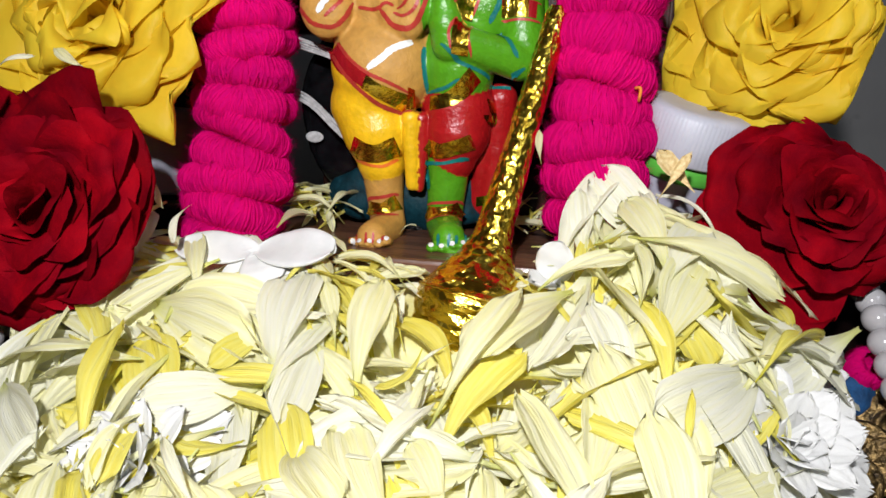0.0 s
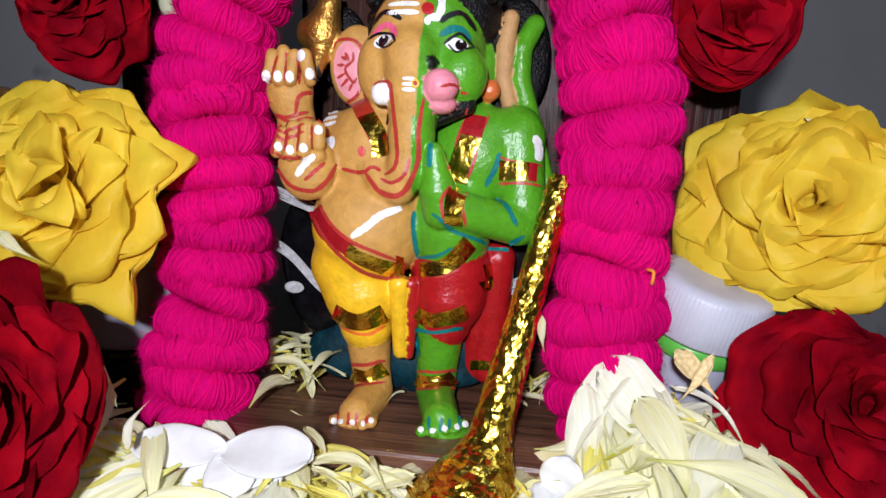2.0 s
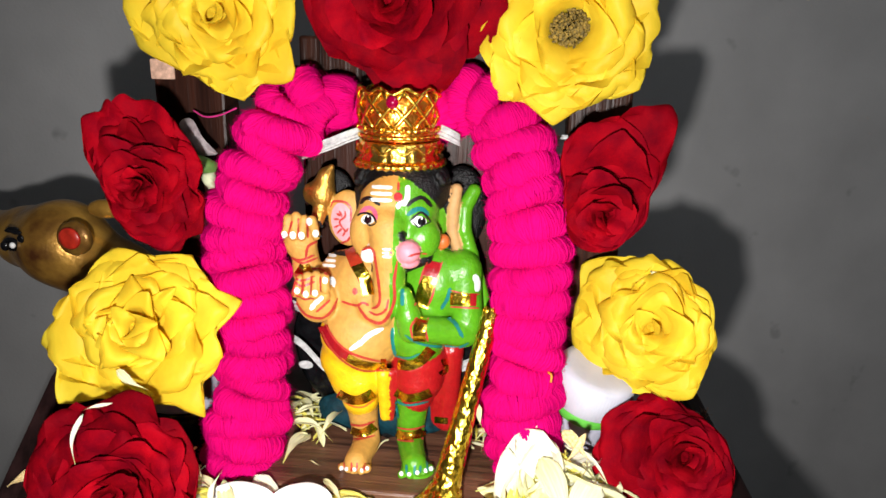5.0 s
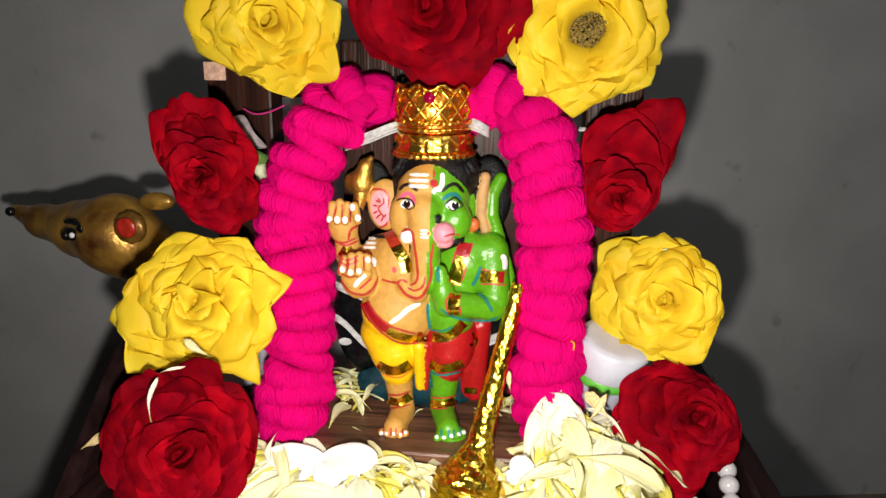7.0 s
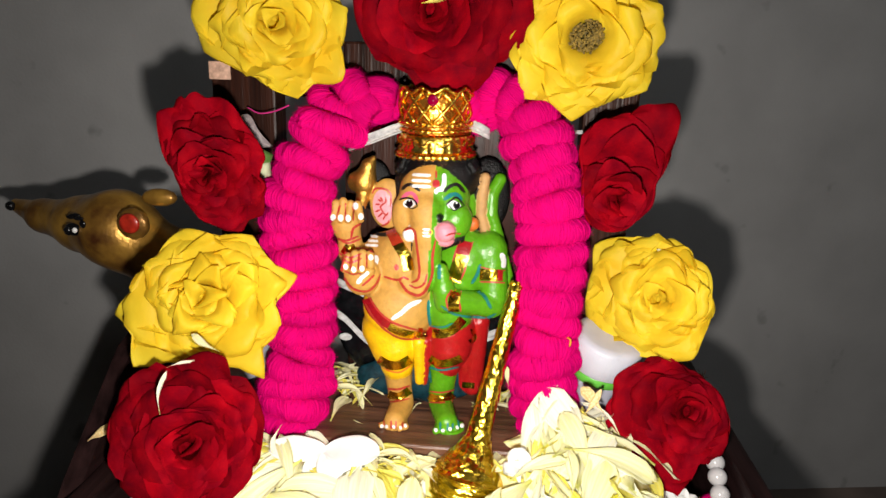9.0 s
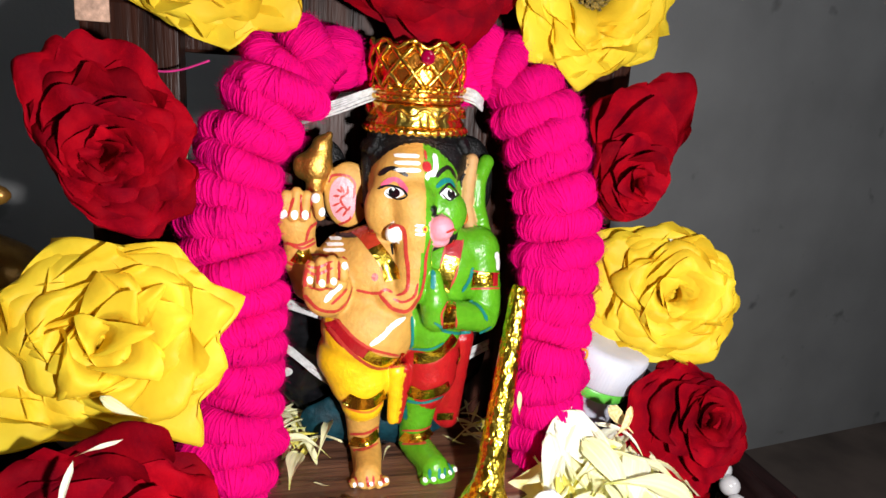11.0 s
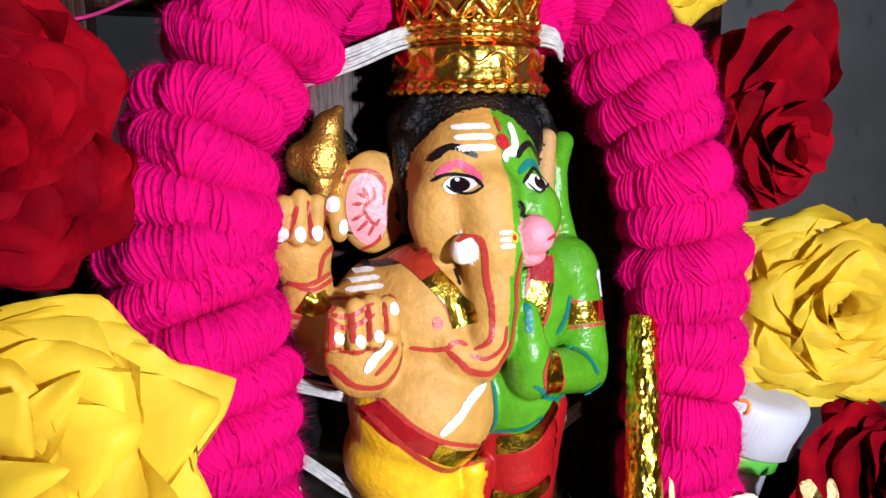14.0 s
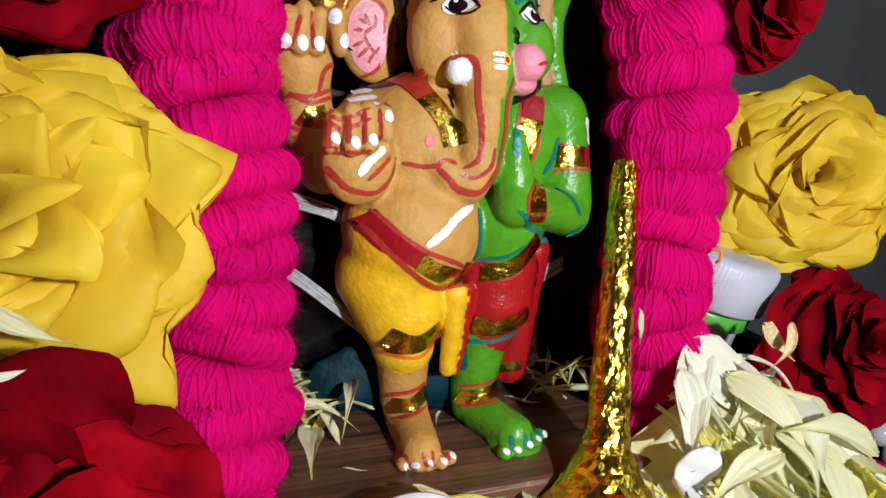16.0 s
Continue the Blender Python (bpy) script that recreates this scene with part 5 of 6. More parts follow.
threads("white_thread", bundle([(-0.0385, 0.2050, 0.1735), (-0.0280, 0.2030, 0.1775), (-0.0180, 0.2040, 0.1815), (-0.004, 0.2245, 0.184), (0.0110, 0.2040, 0.1830), (0.0170, 0.2060, 0.1800)], 7, 0.0036, 1), 0.00034, M_THREAD, "bundle of white cotton threads tied behind the crown")
threads("white_thread", bundle([(-0.0540, 0.2120, 0.1180), (-0.0440, 0.2080, 0.1150), (-0.0320, 0.2050, 0.1110), (-0.0240, 0.2160, 0.1030)], 5, 0.0026, 2), 0.00034, M_THREAD, "bundle of white threads tied round the waist")
threads("white_thread", bundle([(-0.0540, 0.2140, 0.1020), (-0.0430, 0.2100, 0.0980), (-0.0320, 0.2060, 0.0900), (-0.0210, 0.2160, 0.0780)], 5, 0.0026, 3), 0.00034, M_THREAD, "bundle of white threads tied round the hips")
threads("white_thread", bundle([(0.0110, 0.2140, 0.0890), (0.0190, 0.2120, 0.0920), (0.0280, 0.2130, 0.0960)], 6, 0.0034, 4), 0.00034, M_THREAD, "bundle of white threads behind the red cloth")
threads("white_thread", bundle([(0.0430, 0.2260, 0.1810), (0.0490, 0.2260, 0.1800), (0.0550, 0.2260, 0.1800)], 4, 0.0014, 5), 0.0003, M_THREAD, "thin white threads across the throne post")
threads("pink_thread", [[(-0.0860, 0.2220, 0.1860), (-0.0800, 0.2190, 0.1840), (-0.0730, 0.2170, 0.1850), (-0.0650, 0.2130, 0.1880)]], 0.00035, M_PINKTHREAD, "loose pink yarn end of the garland")


# ---------------------------------------------------------------- pearls
def pearl_string(points, count, label):
    thing = empty("pearl_string", points[0], label, "pearls")
    bm = bmesh.new()
    bmesh.ops.create_uvsphere(bm, u_segments=24, v_segments=14, radius=0.0037)
    data = bpy.data.meshes.new("pearl")
    bm.to_mesh(data)
    bm.free()
    data.polygons.foreach_set("use_smooth", [True] * len(data.polygons))
    data.materials.append(M_PEARL)
    for p in even(spline(points, 300), count):
        ob = new("pearl", data)
        ob.parent, ob.location = thing, p - Vector(points[0])


pearl_string([(0.1150, 0.2010, 0.0560), (0.1140, 0.1900, 0.0550), (0.1130, 0.1810, 0.0520), (0.1130, 0.1760, 0.0480), (0.111, 0.150, 0.034), (0.109, 0.134, 0.024)], 12, "string of white pearls inside the side rail")
pearl_string([(-0.117, 0.190, 0.034), (-0.117, 0.160, 0.034), (-0.108, 0.132, 0.024), (-0.085, 0.112, 0.020), (-0.0770, 0.1200, 0.0240), (-0.0640, 0.1150, 0.0240), (-0.0560, 0.1110, 0.0230)], 17, "string of white pearls round the petal heap")

# ---------------------------------------------------------------- coin necklace
necklace = empty("coin_necklace", (0.105, 0.15, 0.016), "antique gold coin necklace lying beside the petals", "necklace")


def coin(place, facing, r):
    vs, fs = [], []
    steps, rad = 40, [(0, 0.10), (0.35, 0.16), (0.55, 0.08), (0.72, 0.10), (0.78, 0.20), (0.93, 0.22), (1.0, 0.12), (1.0, -0.12), (0, -0.12)]
    m = Matrix.Translation(place) @ frame_to(facing)
    for j, (q, h) in enumerate(rad):
        for k in range(steps):
            a = 2 * math.pi * k / steps
            lift = 0.10 * noise.noise(Vector((q * 3 * math.cos(a), q * 3 * math.sin(a), place[0] * 900))) if 0 < q < 0.7 else (0.05 * math.cos(k * math.pi) if q == 0.78 else 0)
            vs.append(m @ Vector((q * r * math.cos(a), q * r * math.sin(a), (h + lift) * r)))
    for j in range(len(rad) - 1):
        for k in range(steps):
            k2 = (k + 1) % steps
            fs.append((j * steps + k, j * steps + k2, (j + 1) * steps + k2, (j + 1) * steps + k))
    off = Vector((0.105, 0.15, 0.016))
    return obj("coin", [v - off for v in vs], fs, M_COIN, necklace)


coin((0.1120, 0.1710, 0.0320), (-0.25, -0.75, 0.6), 0.0072)
coin((0.1045, 0.1580, 0.0280), (-0.15, -0.75, 0.6), 0.0070)
coin((0.1090, 0.1545, 0.0270), (-0.3, -0.6, 0.75), 0.0066)
coin((0.0990, 0.1500, 0.0250), (-0.3, -0.6, 0.75), 0.0066)
coin((0.1150, 0.1640, 0.0300), (-0.1, -0.8, 0.6), 0.0066)
for z_, pts in ((0, ((0.1250, 0.2010, 0.0420), (0.1070, 0.1750, 0.0340), (0.0980, 0.1570, 0.0280), (0.0890, 0.1430, 0.0220))), (1, ((0.1260, 0.1970, 0.0420), (0.1120, 0.1800, 0.0320), (0.1020, 0.1610, 0.0260), (0.0930, 0.1460, 0.0200)))):
    vs, fs = [], []
    tube_mesh(vs, fs, [p - Vector((0.105, 0.15, 0.016)) for p in spline(pts, 60)], 0.0011, 6, lambda t: 1 + 0.35 * math.sin(t * 220))
    obj("chain", vs, fs, M_COIN, necklace)


pompom = tagged(new("wool_pompom", TUFTS[2]), "small magenta wool bit caught beside the coins", "wool")
pompom.matrix_world = Matrix.Translation((0.1100, 0.1760, 0.0405)) @ pose(0, 0, 0, 40, 20, 0) @ Matrix.Diagonal((0.0052, 0.0052, 0.0085, 1))
bm = bmesh.new()
bmesh.ops.create_uvsphere(bm, u_segments=24, v_segments=14, radius=1, matrix=Matrix.Diagonal((0.0062, 0.0035, 0.0048, 1)))
for v in bm.verts:
    v.co += v.normal * 0.0014 * noise.noise(v.co * 300)
scrap = tagged(part("cloth_scrap", bm, mat("blue_cloth", (0.01, 0.07, 0.20), 0.8, vary=0.2, scale=400, bump=0.5)), "small crumpled blue cloth scrap beside the coins", "cloth")
scrap.location = (0.1065, 0.1735, 0.0345)


# ---------------------------------------------------------------- dry sprig and yarn knot
sprig = empty("dry_sprig", (0.1090, 0.2050, 0.0830), "tiny dry brown sprig stuck behind a red rose", "twig")
rng = random.Random(5)
for i in range(9):
    a_ = rng.uniform(0, 3.1)
    tip = Vector((math.cos(a_), rng.uniform(-0.4, 0.4), math.sin(a_))) * rng.uniform(0.0015, 0.004)
    vs, fs = [], []
    tube_mesh(vs, fs, [Vector((0, 0, -0.004)), tip * 0.4 + Vector((0.0006, 0, 0)), tip], 0.00022, 5, lambda t: 1.2 - 0.8 * t)
    obj("stalk", vs, fs, M_WOODX, sprig)
knot = [Vector((0.0510, 0.1860, 0.1050)), Vector((0.0520, 0.1840, 0.1050)), Vector((0.0520, 0.1840, 0.1030)), Vector((0.0520, 0.1850, 0.1020))]
vs, fs = [], []
tube_mesh(vs, fs, spline(knot, 16), 0.0004, 8)
tagged(obj("yarn_end", vs, fs, mat("orange_yarn", (0.75, 0.25, 0.03), 0.9, vary=0.1)), "short curled orange yarn end on the garland", "yarn")


# ---------------------------------------------------------------- dry leaf and cut stem by the throne post
vs, fs = [], []
leaf_line = spline([(-0.0860, 0.2120, 0.1820), (-0.0815, 0.2090, 0.1800), (-0.0775, 0.2080, 0.1745), (-0.0720, 0.2100, 0.1715)], 14)
for j, p in enumerate(leaf_line):
    t = j / 13
    w = 0.0042 * math.sin(math.pi * min(1, 0.12 + 0.86 * t))
    for i in range(7):
        u = -1 + i / 3
        vs.append(p + Vector((-0.35 * u * w, -0.0016 * (1 - u * u), -0.94 * u * w)) - Vector((-0.0815, 0.2090, 0.1800)))
for j in range(13):
    for i in range(6):
        k = j * 7 + i
        fs.append((k, k + 1, k + 8, k + 7))
leaf = tagged(obj("dry_leaf", vs, fs, mat("grey_dry_leaf", (0.34, 0.29, 0.29), 0.6, second=(0.17, 0.13, 0.14), scale=300, bump=0.6, trans=0.1)), "curled grey dry leaf beside the upper red rose", "leaf")
leaf.location = (-0.0815, 0.2090, 0.1800)
stem = empty("cut_stem", (-0.0740, 0.2050, 0.1660), "short green cut stem behind the upper red rose", "stem")
vs, fs = [], []
tube_mesh(vs, fs, [Vector(q) for q in ((-0.006, -0.004, 0.004), (-0.002, 0, 0.0025), (0.002, 0.002, 0.0))], 0.0030, 12)
obj("stalk", vs, fs, M_GREEN, stem, label="dark green stalk")
vs, fs = [], []
tube_mesh(vs, fs, [Vector(q) for q in ((0.0005, -0.001, -0.0005), (0.0010, 0, -0.005), (0.0005, 0.001, -0.010))], 0.0027, 12, lambda t: 1 - 0.3 * t)
obj("sepal", vs, fs, mat("pale_green_sepal", (0.42, 0.44, 0.28), 0.7, vary=0.15), stem, label="pale green sepal")


# ---------------------------------------------------------------- loose petals
RIBS = dict(scale=30, bump=0.7, bump_scale=90, stretch=(0.05, 1, 1), uv=True, rand=0.05)
M_CREAM = mat("cream_petal", (0.91, 0.90, 0.66), 0.40, second=(0.90, 0.87, 0.42), root=(0.74, 0.76, 0.20), trans=0.28, **RIBS)
M_BUTTER = mat("butter_yellow_petal", (0.89, 0.83, 0.24), 0.40, second=(0.87, 0.76, 0.09), root=(0.74, 0.70, 0.06), trans=0.28, **RIBS)
M_IVORY = mat("ivory_petal", (0.91, 0.91, 0.80), 0.40, second=(0.90, 0.89, 0.64), root=(0.78, 0.81, 0.30), trans=0.28, **RIBS)
M_WILT = mat("wilted_petal", (0.76, 0.63, 0.34), 0.5, second=(0.56, 0.38, 0.15), scale=14, bump=0.4, bump_scale=40, uv=True)
M_BED = mat("packed_petals", (0.88, 0.85, 0.50), 0.6, second=(0.74, 0.70, 0.24), scale=180, bump=0.6, bump_scale=300, trans=0.1)


def ray_petal(seed, broad, fold, bend, roll):
    """A ray petal of unit length along +x: a narrow folded tube that opens into a ribbed spoon-shaped blade."""
    rng = random.Random(seed)
    nu, nv = 16, 15
    vs, fs, uvs = [], [], []
    twist = rng.uniform(-0.5, 0.5)
    for j in range(nv + 1):
        v = j / nv
        k = min(1, max(0, (v - 0.02) / 0.66))
        k = k * k * (3 - 2 * k)
        w = broad * (0.13 + 0.87 * k ** 0.8) * (1 if v < 0.84 else math.sqrt(max(0.05, 1 - ((v - 0.84) / 0.165) ** 2)))
        zc = bend * (0.26 * math.sin(math.pi * v) + 0.12 * v * v)
        yc = roll * math.sin(v * 2.4) * 0.12
        fold_v = fold * (1.0 + 1.6 * (1 - k))
        tw = twist * v
        for i in range(nu + 1):
            u = -1 + 2 * i / nu
            phi = u * min(2.6, 1.35 * fold_v)
            y, z = w * math.sin(phi) / max(0.3, 1.35 * fold_v), w * (1 - math.cos(phi)) / max(0.3, 1.35 * fold_v)
            z += 0.085 * broad * abs(math.sin(u * 6.2832)) * k
            z += (0.030 + 0.05 * broad) * noise.noise(Vector((v * 2.6, u * 1.3, seed * 3.1))) * (0.3 + v)
            y, z = y * math.cos(tw) - z * math.sin(tw), y * math.sin(tw) + z * math.cos(tw)
            notch = 0.028 * math.cos(u * 9.4) * max(0, (v - 0.85) / 0.15)
            vs.append(Vector((v - 0.03 * u * u * v + notch, yc + y, zc + z)))
            uvs.append((v, u * broad))
    for j in range(nv):
        for i in range(nu):
            k = j * (nu + 1) + i
            fs.append((k, k + 1, k + nu + 2, k + nu + 1))
    return vs, fs, uvs


SHAPES = []
for s_, (broad, fold, bend, roll) in enumerate([(0.150, 0.50, 0.45, 0.3), (0.170, 0.40, 0.60, -0.3), (0.13, 0.70, 0.35, 0.6), (0.19, 0.45, -0.35, 0.2), (0.115, 0.85, 0.7, -0.6), (0.215, 0.42, 0.30, 0.3),
                                                (0.070, 0.95, 0.5, 0.7), (0.060, 1.0, -0.4, -0.7), (0.080, 0.9, 0.7, 0.4), (0.27, 0.55, 0.35, 0.1), (0.155, 0.35, 0.15, -0.2), (0.185, 0.60, -0.55, -0.3)]):
    SHAPES.append(ray_petal(s_, broad, fold, bend, roll))


def uv_layer(me, uvs):
    layer = me.uv_layers.new(name="blade")
    index = [0] * len(me.loops)
    me.loops.foreach_get("vertex_index", index)
    layer.data.foreach_set("uv", [c for i in index for c in uvs[i]])


def petal_data(shape, material):
    me = bpy.data.meshes.new("petal")
    me.from_pydata(SHAPES[shape][0], [], SHAPES[shape][1])
    me.polygons.foreach_set("use_smooth", [True] * len(me.polygons))
    me.materials.append(material)
    uv_layer(me, SHAPES[shape][2])
    return me


PETAL_DATA = {(i, m.name): petal_data(i, m) for i in range(len(SHAPES)) for m in (M_CREAM, M_BUTTER, M_IVORY, M_WILT)}


def heap_height(x, y):
    z = float(np.interp(y, [0.078, 0.095, 0.115, 0.135, 0.160, 0.180], [0.014, 0.026, 0.034, 0.041, 0.055, 0.061]))
    z += 0.016 * math.exp(-((x - 0.052) / 0.022) ** 2 - ((y - 0.185) / 0.016) ** 2)
    z += 0.007 * math.exp(-((x - 0.085) / 0.03) ** 2 - ((y - 0.15) / 0.03) ** 2)
    z += 0.005 * math.exp(-((x - 0.048) / 0.02) ** 2 - ((y - 0.155) / 0.02) ** 2)
    out = math.hypot((x + 0.002) / 0.093, (y - 0.170) / 0.088)
    return max(0.013, z - max(0.0, out - 0.86) * 0.10)


heap = empty("petal_heap", (0.01, 0.13, 0.012), "heap of loose cream and yellow chrysanthemum petals", "petals")
vs, fs = [], []
nx, ny = 60, 34
for j in range(ny + 1):
    for i in range(nx + 1):
        x, y = -0.098 + 0.206 * i / nx, 0.078 + 0.104 * j / ny
        edge = min(i, nx - i, j, 4) / 4
        z = 0.0125 + (heap_height(x, y) - 0.0065 - 0.0125) * min(1, edge) + 0.0016 * noise.noise(Vector((x * 160, y * 160, 0)))
        vs.append(Vector((x - 0.01, y - 0.13, max(z, 0.0122) - 0.012)))
for j in range(ny):
    for i in range(nx):
        k = j * (nx + 1) + i
        fs.append((k, k + 1, k + nx + 2, k + nx + 1))
bed = obj("petal_bed", vs, fs, M_BED, heap, label="packed petals under the loose ones")
bed["kind"] = "stuff"

rng = random.Random(77)
HEAD = Vector((0.012, 0.156, 0.060))
under = {m.name: ([], [], [], m) for m in (M_CREAM, M_BUTTER, M_IVORY)}


def lay_petal(upper, small=False):
    """One petal laid along the heap; the upper ones are pieces of their own, the lower ones fill in below."""
    thin = rng.random() < (0.20 if upper else 0.1)
    shape = rng.choice([6, 7, 8]) if thin else rng.choice([0, 1, 2, 3, 4, 5, 10, 11])
    material = rng.choices([M_CREAM, M_BUTTER, M_IVORY], [0.44, 0.28, 0.28])[0]
    length = rng.uniform(0.014, 0.026) if thin else rng.uniform(0.021, 0.037)
    if small:
        length *= 0.5
    for _ in range(200):
        x, y = rng.uniform(-0.092, 0.090), rng.uniform(0.086, 0.186)
        heading = rng.gauss(80 if x > 0.03 else 150, 65)
        d = Vector((math.cos(radians(heading)), math.sin(radians(heading)), 0)) * length / 2
        clear = True
        for e in (-1, -0.5, 0, 0.5, 1):
            qx, qy = x + d.x * e, y + d.y * e
            if qy > 0.173 and -0.064 < qx < 0.034:
                clear = False
            if (qx - HEAD.x) ** 2 + (qy - HEAD.y) ** 2 < 0.0130 ** 2 or (qy > HEAD.y and abs(qx - HEAD.x) < 0.0125):
                clear = False
            if qy > 0.190:
                clear = False
        if small and (qx - HEAD.x) ** 2 + (qy - HEAD.y) ** 2 > 0.040 ** 2:
            clear = False
        if clear and ((x + 0.002) / 0.091) ** 2 + ((y - 0.170) / 0.087) ** 2 < 1:
            break
    za, zb = heap_height(x - d.x, y - d.y), heap_height(x + d.x, y + d.y)
    z = max(heap_height(x, y), (za + zb) / 2) + (rng.uniform(-0.001, 0.006) if upper else rng.uniform(-0.005, 0.000))
    tilt = -math.degrees(math.atan2(zb - za, length)) + rng.gauss(-3 if upper else 0, 9)
    m = (Matrix.Translation((x, y, z)) @ pose(0, 0, 0, 0, 0, heading) @ pose(0, 0, 0, 0, tilt) @ pose(0, 0, 0, rng.gauss(0, 18) + (180 if rng.random() < 0.35 else 0))
         @ Matrix.Diagonal((length, length, length, 1)) @ Matrix.Translation((-0.5, 0, 0)))
    if upper and x > 0.066 and y > 0.166:  # the red rose lies here
        return
    if upper:
        ob = new("petal", PETAL_DATA[(shape, material.name)])
        ob.parent = heap
        ob.matrix_parent_inverse = Matrix.Translation(heap.location).inverted()
        ob.matrix_basis = m
    else:
        vs, fs, uvs, _ = under[material.name]
        n = len(vs)
        vs += [m @ v - heap.location for v in SHAPES[shape][0]]
        fs += [tuple(i + n for i in f) for f in SHAPES[shape][1]]
        uvs += SHAPES[shape][2]


for i in range(330):
    lay_petal(False)
for vs, fs, uvs, material in under.values():
    ob = obj("petal_layer", vs, fs, material, heap, label="lower layer of overlapping petals")
    uv_layer(ob.data, uvs)
    ob["kind"] = "stuff"
for i in range(235):
    lay_petal(True)
for i in range(50):
    lay_petal(True, True)
# large petals lying and standing on the heap, from base to tip
for base, end, width_shape, material in (((0.1000, 0.1600, 0.0560), (0.074, 0.139, 0.049), 3, M_IVORY), ((0.078, 0.148, 0.05), (0.053, 0.126, 0.045), 5, M_IVORY), ((-0.0800, 0.1250, 0.0400), (-0.059, 0.109, 0.034), 9, M_IVORY),
                                         ((-0.023, 0.132, 0.042), (-0.045, 0.119, 0.042), 5, M_IVORY), ((-0.078, 0.156, 0.054), (-0.0960, 0.1450, 0.0400), 5, M_CREAM), ((-0.062, 0.15, 0.051), (-0.027, 0.136, 0.047), 5, M_CREAM),
                                         ((-0.027, 0.144, 0.048), (-0.035, 0.129, 0.045), 1, M_BUTTER), ((-0.041, 0.119, 0.039), (-0.041, 0.102, 0.034), 1, M_BUTTER), ((0.056, 0.141, 0.052), (0.067, 0.164, 0.066), 5, M_CREAM),
                                         ((0.059, 0.157, 0.061), (0.065, 0.138, 0.053), 3, M_BUTTER), ((-0.059, 0.138, 0.045), (-0.0920, 0.1380, 0.0400), 3, M_IVORY),
                                         ((0.0640, 0.1740, 0.0640), (0.0430, 0.1820, 0.0850), 5, M_IVORY), ((0.0410, 0.1720, 0.0620), (0.0385, 0.1780, 0.0800), 1, M_IVORY), ((-0.0550, 0.1600, 0.0740), (-0.0560, 0.1540, 0.0650), 4, M_IVORY), ((-0.0660, 0.1600, 0.0820), (-0.0610, 0.1570, 0.0730), 2, M_CREAM), ((0.0650, 0.1710, 0.0820), (0.0560, 0.1720, 0.0910), 11, M_WILT),
                                         ((0.0570, 0.1710, 0.0800), (0.0630, 0.1730, 0.0910), 4, M_WILT), ((0.0640, 0.1760, 0.0710), (0.0750, 0.1650, 0.0520), 0, M_IVORY), ((0.0570, 0.1650, 0.0530), (0.0670, 0.1720, 0.0680), 3, M_IVORY)):
    a, b = Vector(base), Vector(end)
    d = b - a
    length = d.length
    xa = d.normalized()
    ya = Vector((-0.1, -0.85, 0.45)).cross(xa).normalized()
    m = Matrix((xa, ya, xa.cross(ya))).transposed().to_4x4()
    ob = new("petal", PETAL_DATA[(width_shape, material.name)])
    ob.parent = heap
    ob.matrix_parent_inverse = Matrix.Translation(heap.location).inverted()
    ob.matrix_basis = Matrix.Translation(a) @ m @ Matrix.Diagonal((length, length * 1.05, length, 1))


def stray(p, heading, length, shape, material, label, tilt=0.0, up=(0, 0, 1)):
    ob = tagged(new("loose_petal", PETAL_DATA[(shape, material.name)]), label, "petal", "stray petals")
    ob.matrix_world = Matrix.Translation(p) @ frame_to(up, (0, 1, 0.01)) @ pose(0, 0, 0, 0, tilt, heading) @ Matrix.Diagonal((length, length, length, 1)) @ Matrix.Translation((-0.5, 0, 0))


for p, h, l, s_ in (((-0.0400, 0.1900, 0.0640), 80, 0.020, 0), ((-0.0370, 0.2150, 0.0660), 100, 0.018, 2), ((-0.0310, 0.2020, 0.0670), 75, 0.019, 4), ((-0.0380, 0.1990, 0.0650), 175, 0.020, 4), ((-0.0330, 0.2010, 0.0650), 10, 0.018, 8),
                    ((-0.0430, 0.2110, 0.0660), 130, 0.020, 4), ((-0.0430, 0.2190, 0.0680), 150, 0.018, 0), ((-0.0320, 0.1860, 0.0620), 150, 0.006, 7), ((-0.0090, 0.2000, 0.0620), 60, 0.008, 6), ((0.0240, 0.2070, 0.0630), 20, 0.020, 6),
                    ((0.0160, 0.2070, 0.0620), 120, 0.012, 7), ((0.0290, 0.2010, 0.0640), 150, 0.022, 2), ((0.0200, 0.2100, 0.0640), 170, 0.016, 8), ((0.0300, 0.2090, 0.0650), 60, 0.018, 4)):
    stray(p, h, l, s_, M_CREAM, "thin cream petal lying on the plinth", rng.uniform(-14, 14))
for i in range(26):
    c = Vector((-0.0410, 0.2090, 0.0640))
    stray((c.x + rng.uniform(-0.010, 0.008), c.y + rng.uniform(-0.004, 0.012), 0.0615 + rng.uniform(0, 0.007)), rng.uniform(0, 360), rng.uniform(0.011, 0.019), rng.choice([2, 4, 8, 4]), rng.choice([M_CREAM, M_BUTTER]),
          "narrow cream petal in the small pile behind the plinth edge", rng.uniform(-35, 35))
for i in range(16):
    c = Vector((0.0300, 0.2110, 0.0640))
    stray((c.x + rng.uniform(-0.012, 0.010), c.y + rng.uniform(-0.010, 0.006), 0.0630 + rng.uniform(0, 0.007)), rng.uniform(0, 360), rng.uniform(0.009, 0.017), rng.choice([6, 7, 8]), rng.choice([M_CREAM, M_BUTTER]),
          "thin cream petal fallen beside the foil mace", rng.uniform(-35, 35))
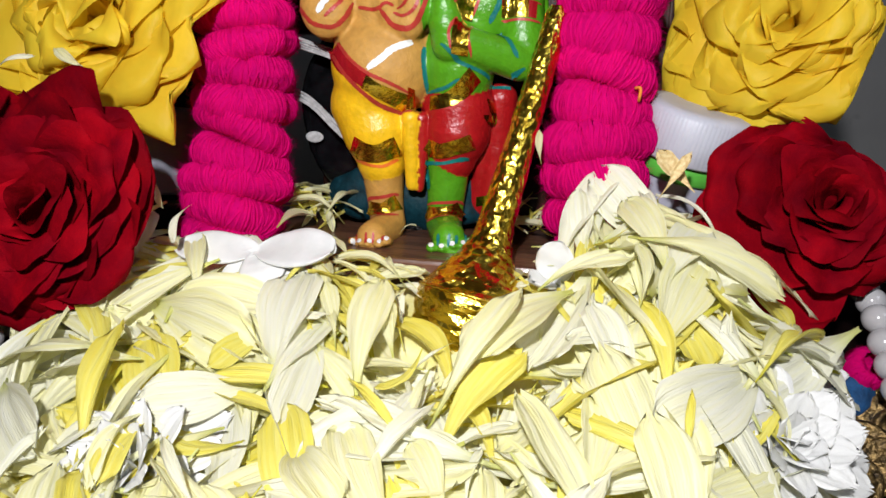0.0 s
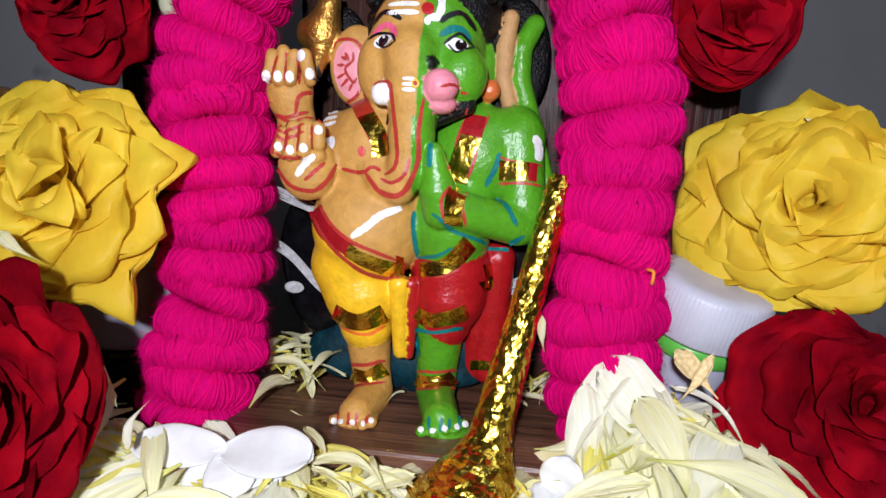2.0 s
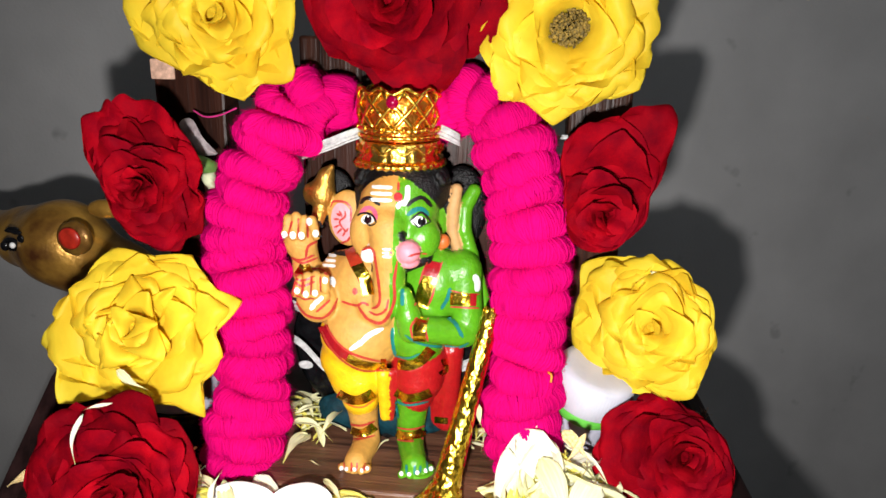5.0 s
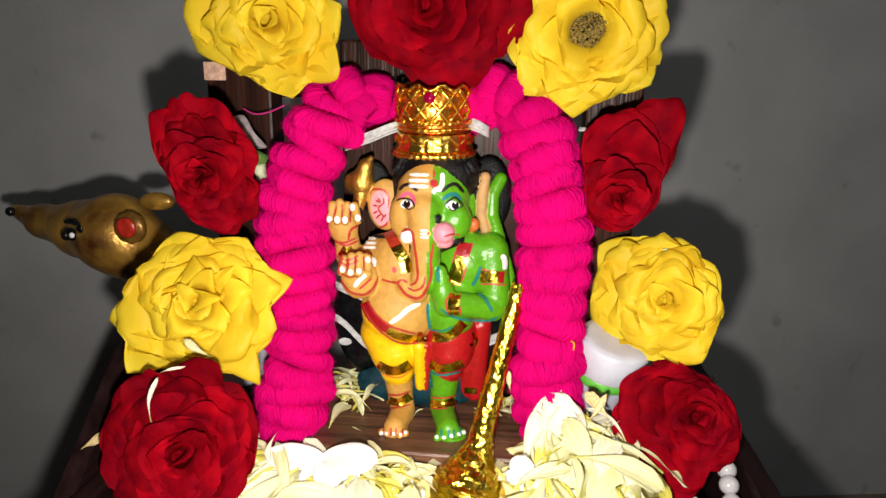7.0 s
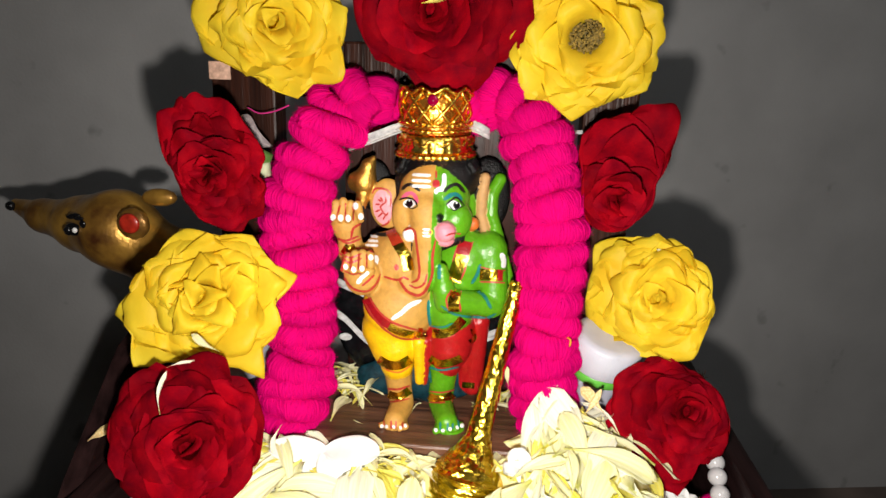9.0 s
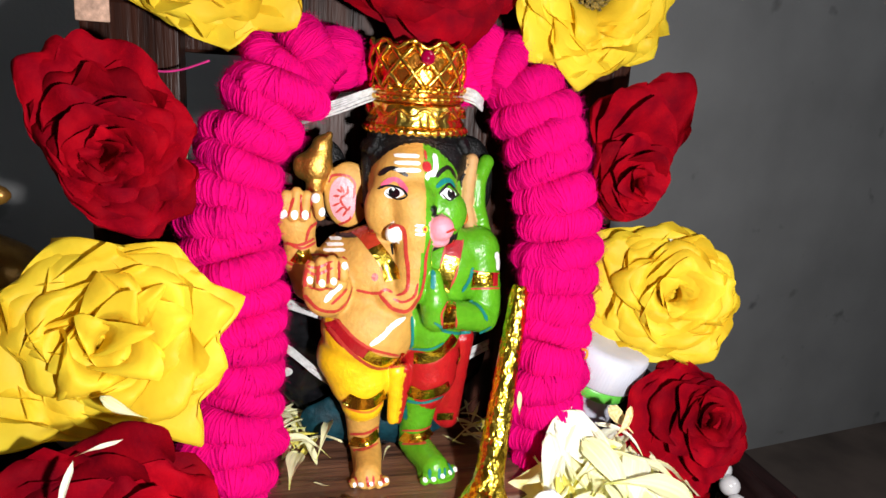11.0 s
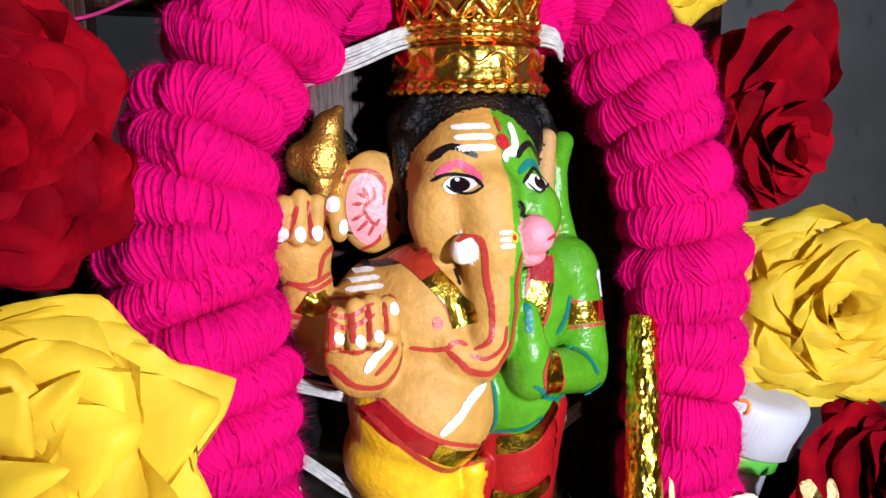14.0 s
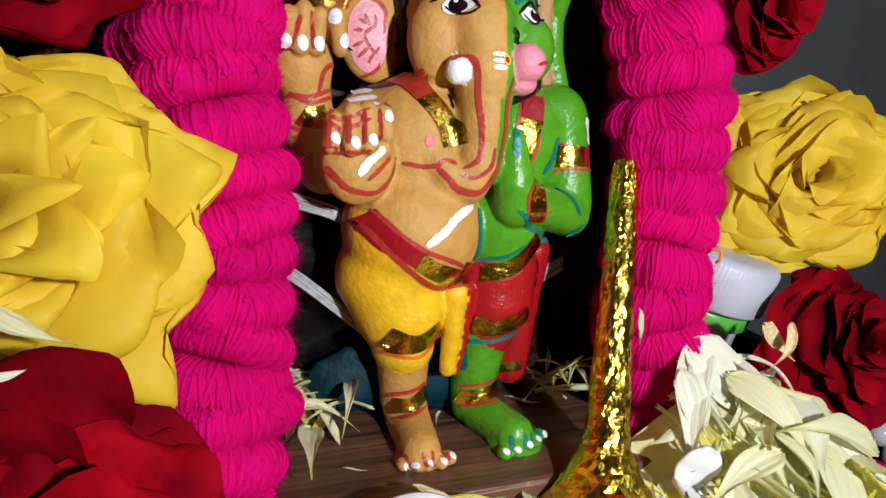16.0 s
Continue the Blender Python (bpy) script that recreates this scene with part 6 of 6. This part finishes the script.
for i in range(24):
    x_ = rng.uniform(-0.028, 0.034)
    if 0.002 < x_ < 0.022:
        x_ += 0.022 if x_ > 0.012 else -0.018
    stray((x_, rng.uniform(0.160, 0.171), 0.0560 + rng.uniform(-0.003, 0.002)), rng.uniform(0, 360), rng.uniform(0.012, 0.021), rng.choice([0, 2, 4, 8, 4]), rng.choice([M_CREAM, M_BUTTER, M_IVORY]),
          "narrow cream petal fallen against the plinth edge", rng.uniform(-14, 14))
stray((-0.1280, 0.1610, 0.0640), 90, 0.013, 11, M_WILT, "dry tan petal hanging on the added dark panel", 0, (1, -0.3, 0.05))
stray((-0.0010, 0.1700, 0.2260), 20, 0.010, 3, M_BUTTER, "small yellow petal in the heart of the red rose", 0, (0, -0.8, 0.6))
stray((0.0290, 0.1800, 0.0900), 95, 0.0085, 2, M_CREAM, "small cream petal caught in the garland", 0, (0, -1, 0.05))
for p, h, l in (((-0.0880, 0.1390, 0.0955), 80, 0.015), ((-0.0820, 0.1400, 0.1060), 15, 0.010)):
    stray(p, h, l, 6, M_IVORY, "thin cream petal lying on a red rose", 0, (0, -0.95, 0.3))
for p, h, l in (((0.0895, 0.1960, 0.1350), 140, 0.015), ((-0.0800, 0.1560, 0.1075), 150, 0.012)):
    stray(p, h, l, 2, M_CREAM, "cream petal lying on a yellow rose", 0, (0, -0.9, 0.4))


# ---------------------------------------------------------------- white flowers
def lobed_flower(place, lobes, label):
    """Thick waxy lobes: (direction, length, width) each."""
    thing = empty("white_flower", place, label, "flower")
    for d, length, width in lobes:
        vs, fs = [], []
        nu, nv = 16, 14
        for j in range(nv + 1):
            v = j / nv
            w = width * math.sin(math.pi * (0.03 + 0.94 * v)) ** 0.50 * (0.82 + 0.18 * v)
            for i in range(nu):
                a = 2 * math.pi * i / nu
                vs.append(Vector((math.cos(a) * w, math.sin(a) * w * 0.26 + 0.22 * width * math.cos(a) ** 2 + 0.0004 * noise.noise(Vector((v * 4, a, width * 900))), v * length)))
        for j in range(nv):
            for i in range(nu):
                i2 = (i + 1) % nu
                fs.append((j * nu + i, j * nu + i2, (j + 1) * nu + i2, (j + 1) * nu + i))
        m = frame_to(d, (0, -0.6, 0.8))
        obj("petal", [m @ v for v in vs], fs, M_WHITEPETAL, thing)
    return thing


lobed_flower((-0.0390, 0.1630, 0.0620), [((-1, -0.05, 0.0), 0.0216, 0.0058), ((0.97, -0.15, 0.14), 0.0215, 0.0068), ((-0.35, -0.5, -0.65), 0.0135, 0.0056), ((0.45, -0.62, -0.45), 0.0120, 0.0064), ((0.9, -0.35, -0.42), 0.0195, 0.0046)], "waxy white jasmine flower lying on the petal heap")
lobed_flower((0.0340, 0.1660, 0.0590), [((0.1, -0.3, 0.9), 0.012, 0.0052), ((0.5, -0.6, -0.2), 0.011, 0.004), ((-0.4, -0.6, 0.2), 0.009, 0.004)], "small waxy white flower among the cream petals")


def daisy(place, facing, R, label, seed):
    """A dense white flower of many narrow petals."""
    rng2 = random.Random(seed)
    thing = empty("white_flower", place, label, "flower", "white flowers in the heap")
    thing.matrix_world = Matrix.Translation(place) @ frame_to(facing)
    data = bpy.data.meshes.new("petal")
    data.from_pydata(SHAPES[1][0], [], SHAPES[1][1])
    data.polygons.foreach_set("use_smooth", [True] * len(data.polygons))
    data.materials.append(M_WHITEPETAL)
    for i in range(40):
        f = (i + 0.5) / 40
        lift = 82 - 92 * f + rng2.uniform(-8, 8)
        ob = new("petal", data)
        ob.parent = thing
        l = R * (0.55 + 0.45 * f)
        ob.matrix_basis = Matrix.Translation((0, 0, -0.2 * R * f)) @ pose(0, 0, 0, 0, -lift, math.degrees(i * 2.39996)) @ Matrix.Diagonal((l, l * 1.30, l * 0.8, 1))


daisy((0.0800, 0.1440, 0.0340), (0.20, -0.75, 0.62), 0.0250, "dense white chrysanthemum at the edge of the heap", 1)
daisy((-0.0420, 0.1140, 0.0300), (-0.1, -0.75, 0.65), 0.0200, "dense white chrysanthemum at the edge of the heap", 2)
daisy((0.0970, 0.1750, 0.0380), (0.4, -0.75, 0.5), 0.0135, "dense white chrysanthemum beside the red rose", 3)
daisy((-0.0010, 0.1250, 0.0260), (0, -0.8, 0.6), 0.0150, "dense white chrysanthemum at the edge of the heap", 4)
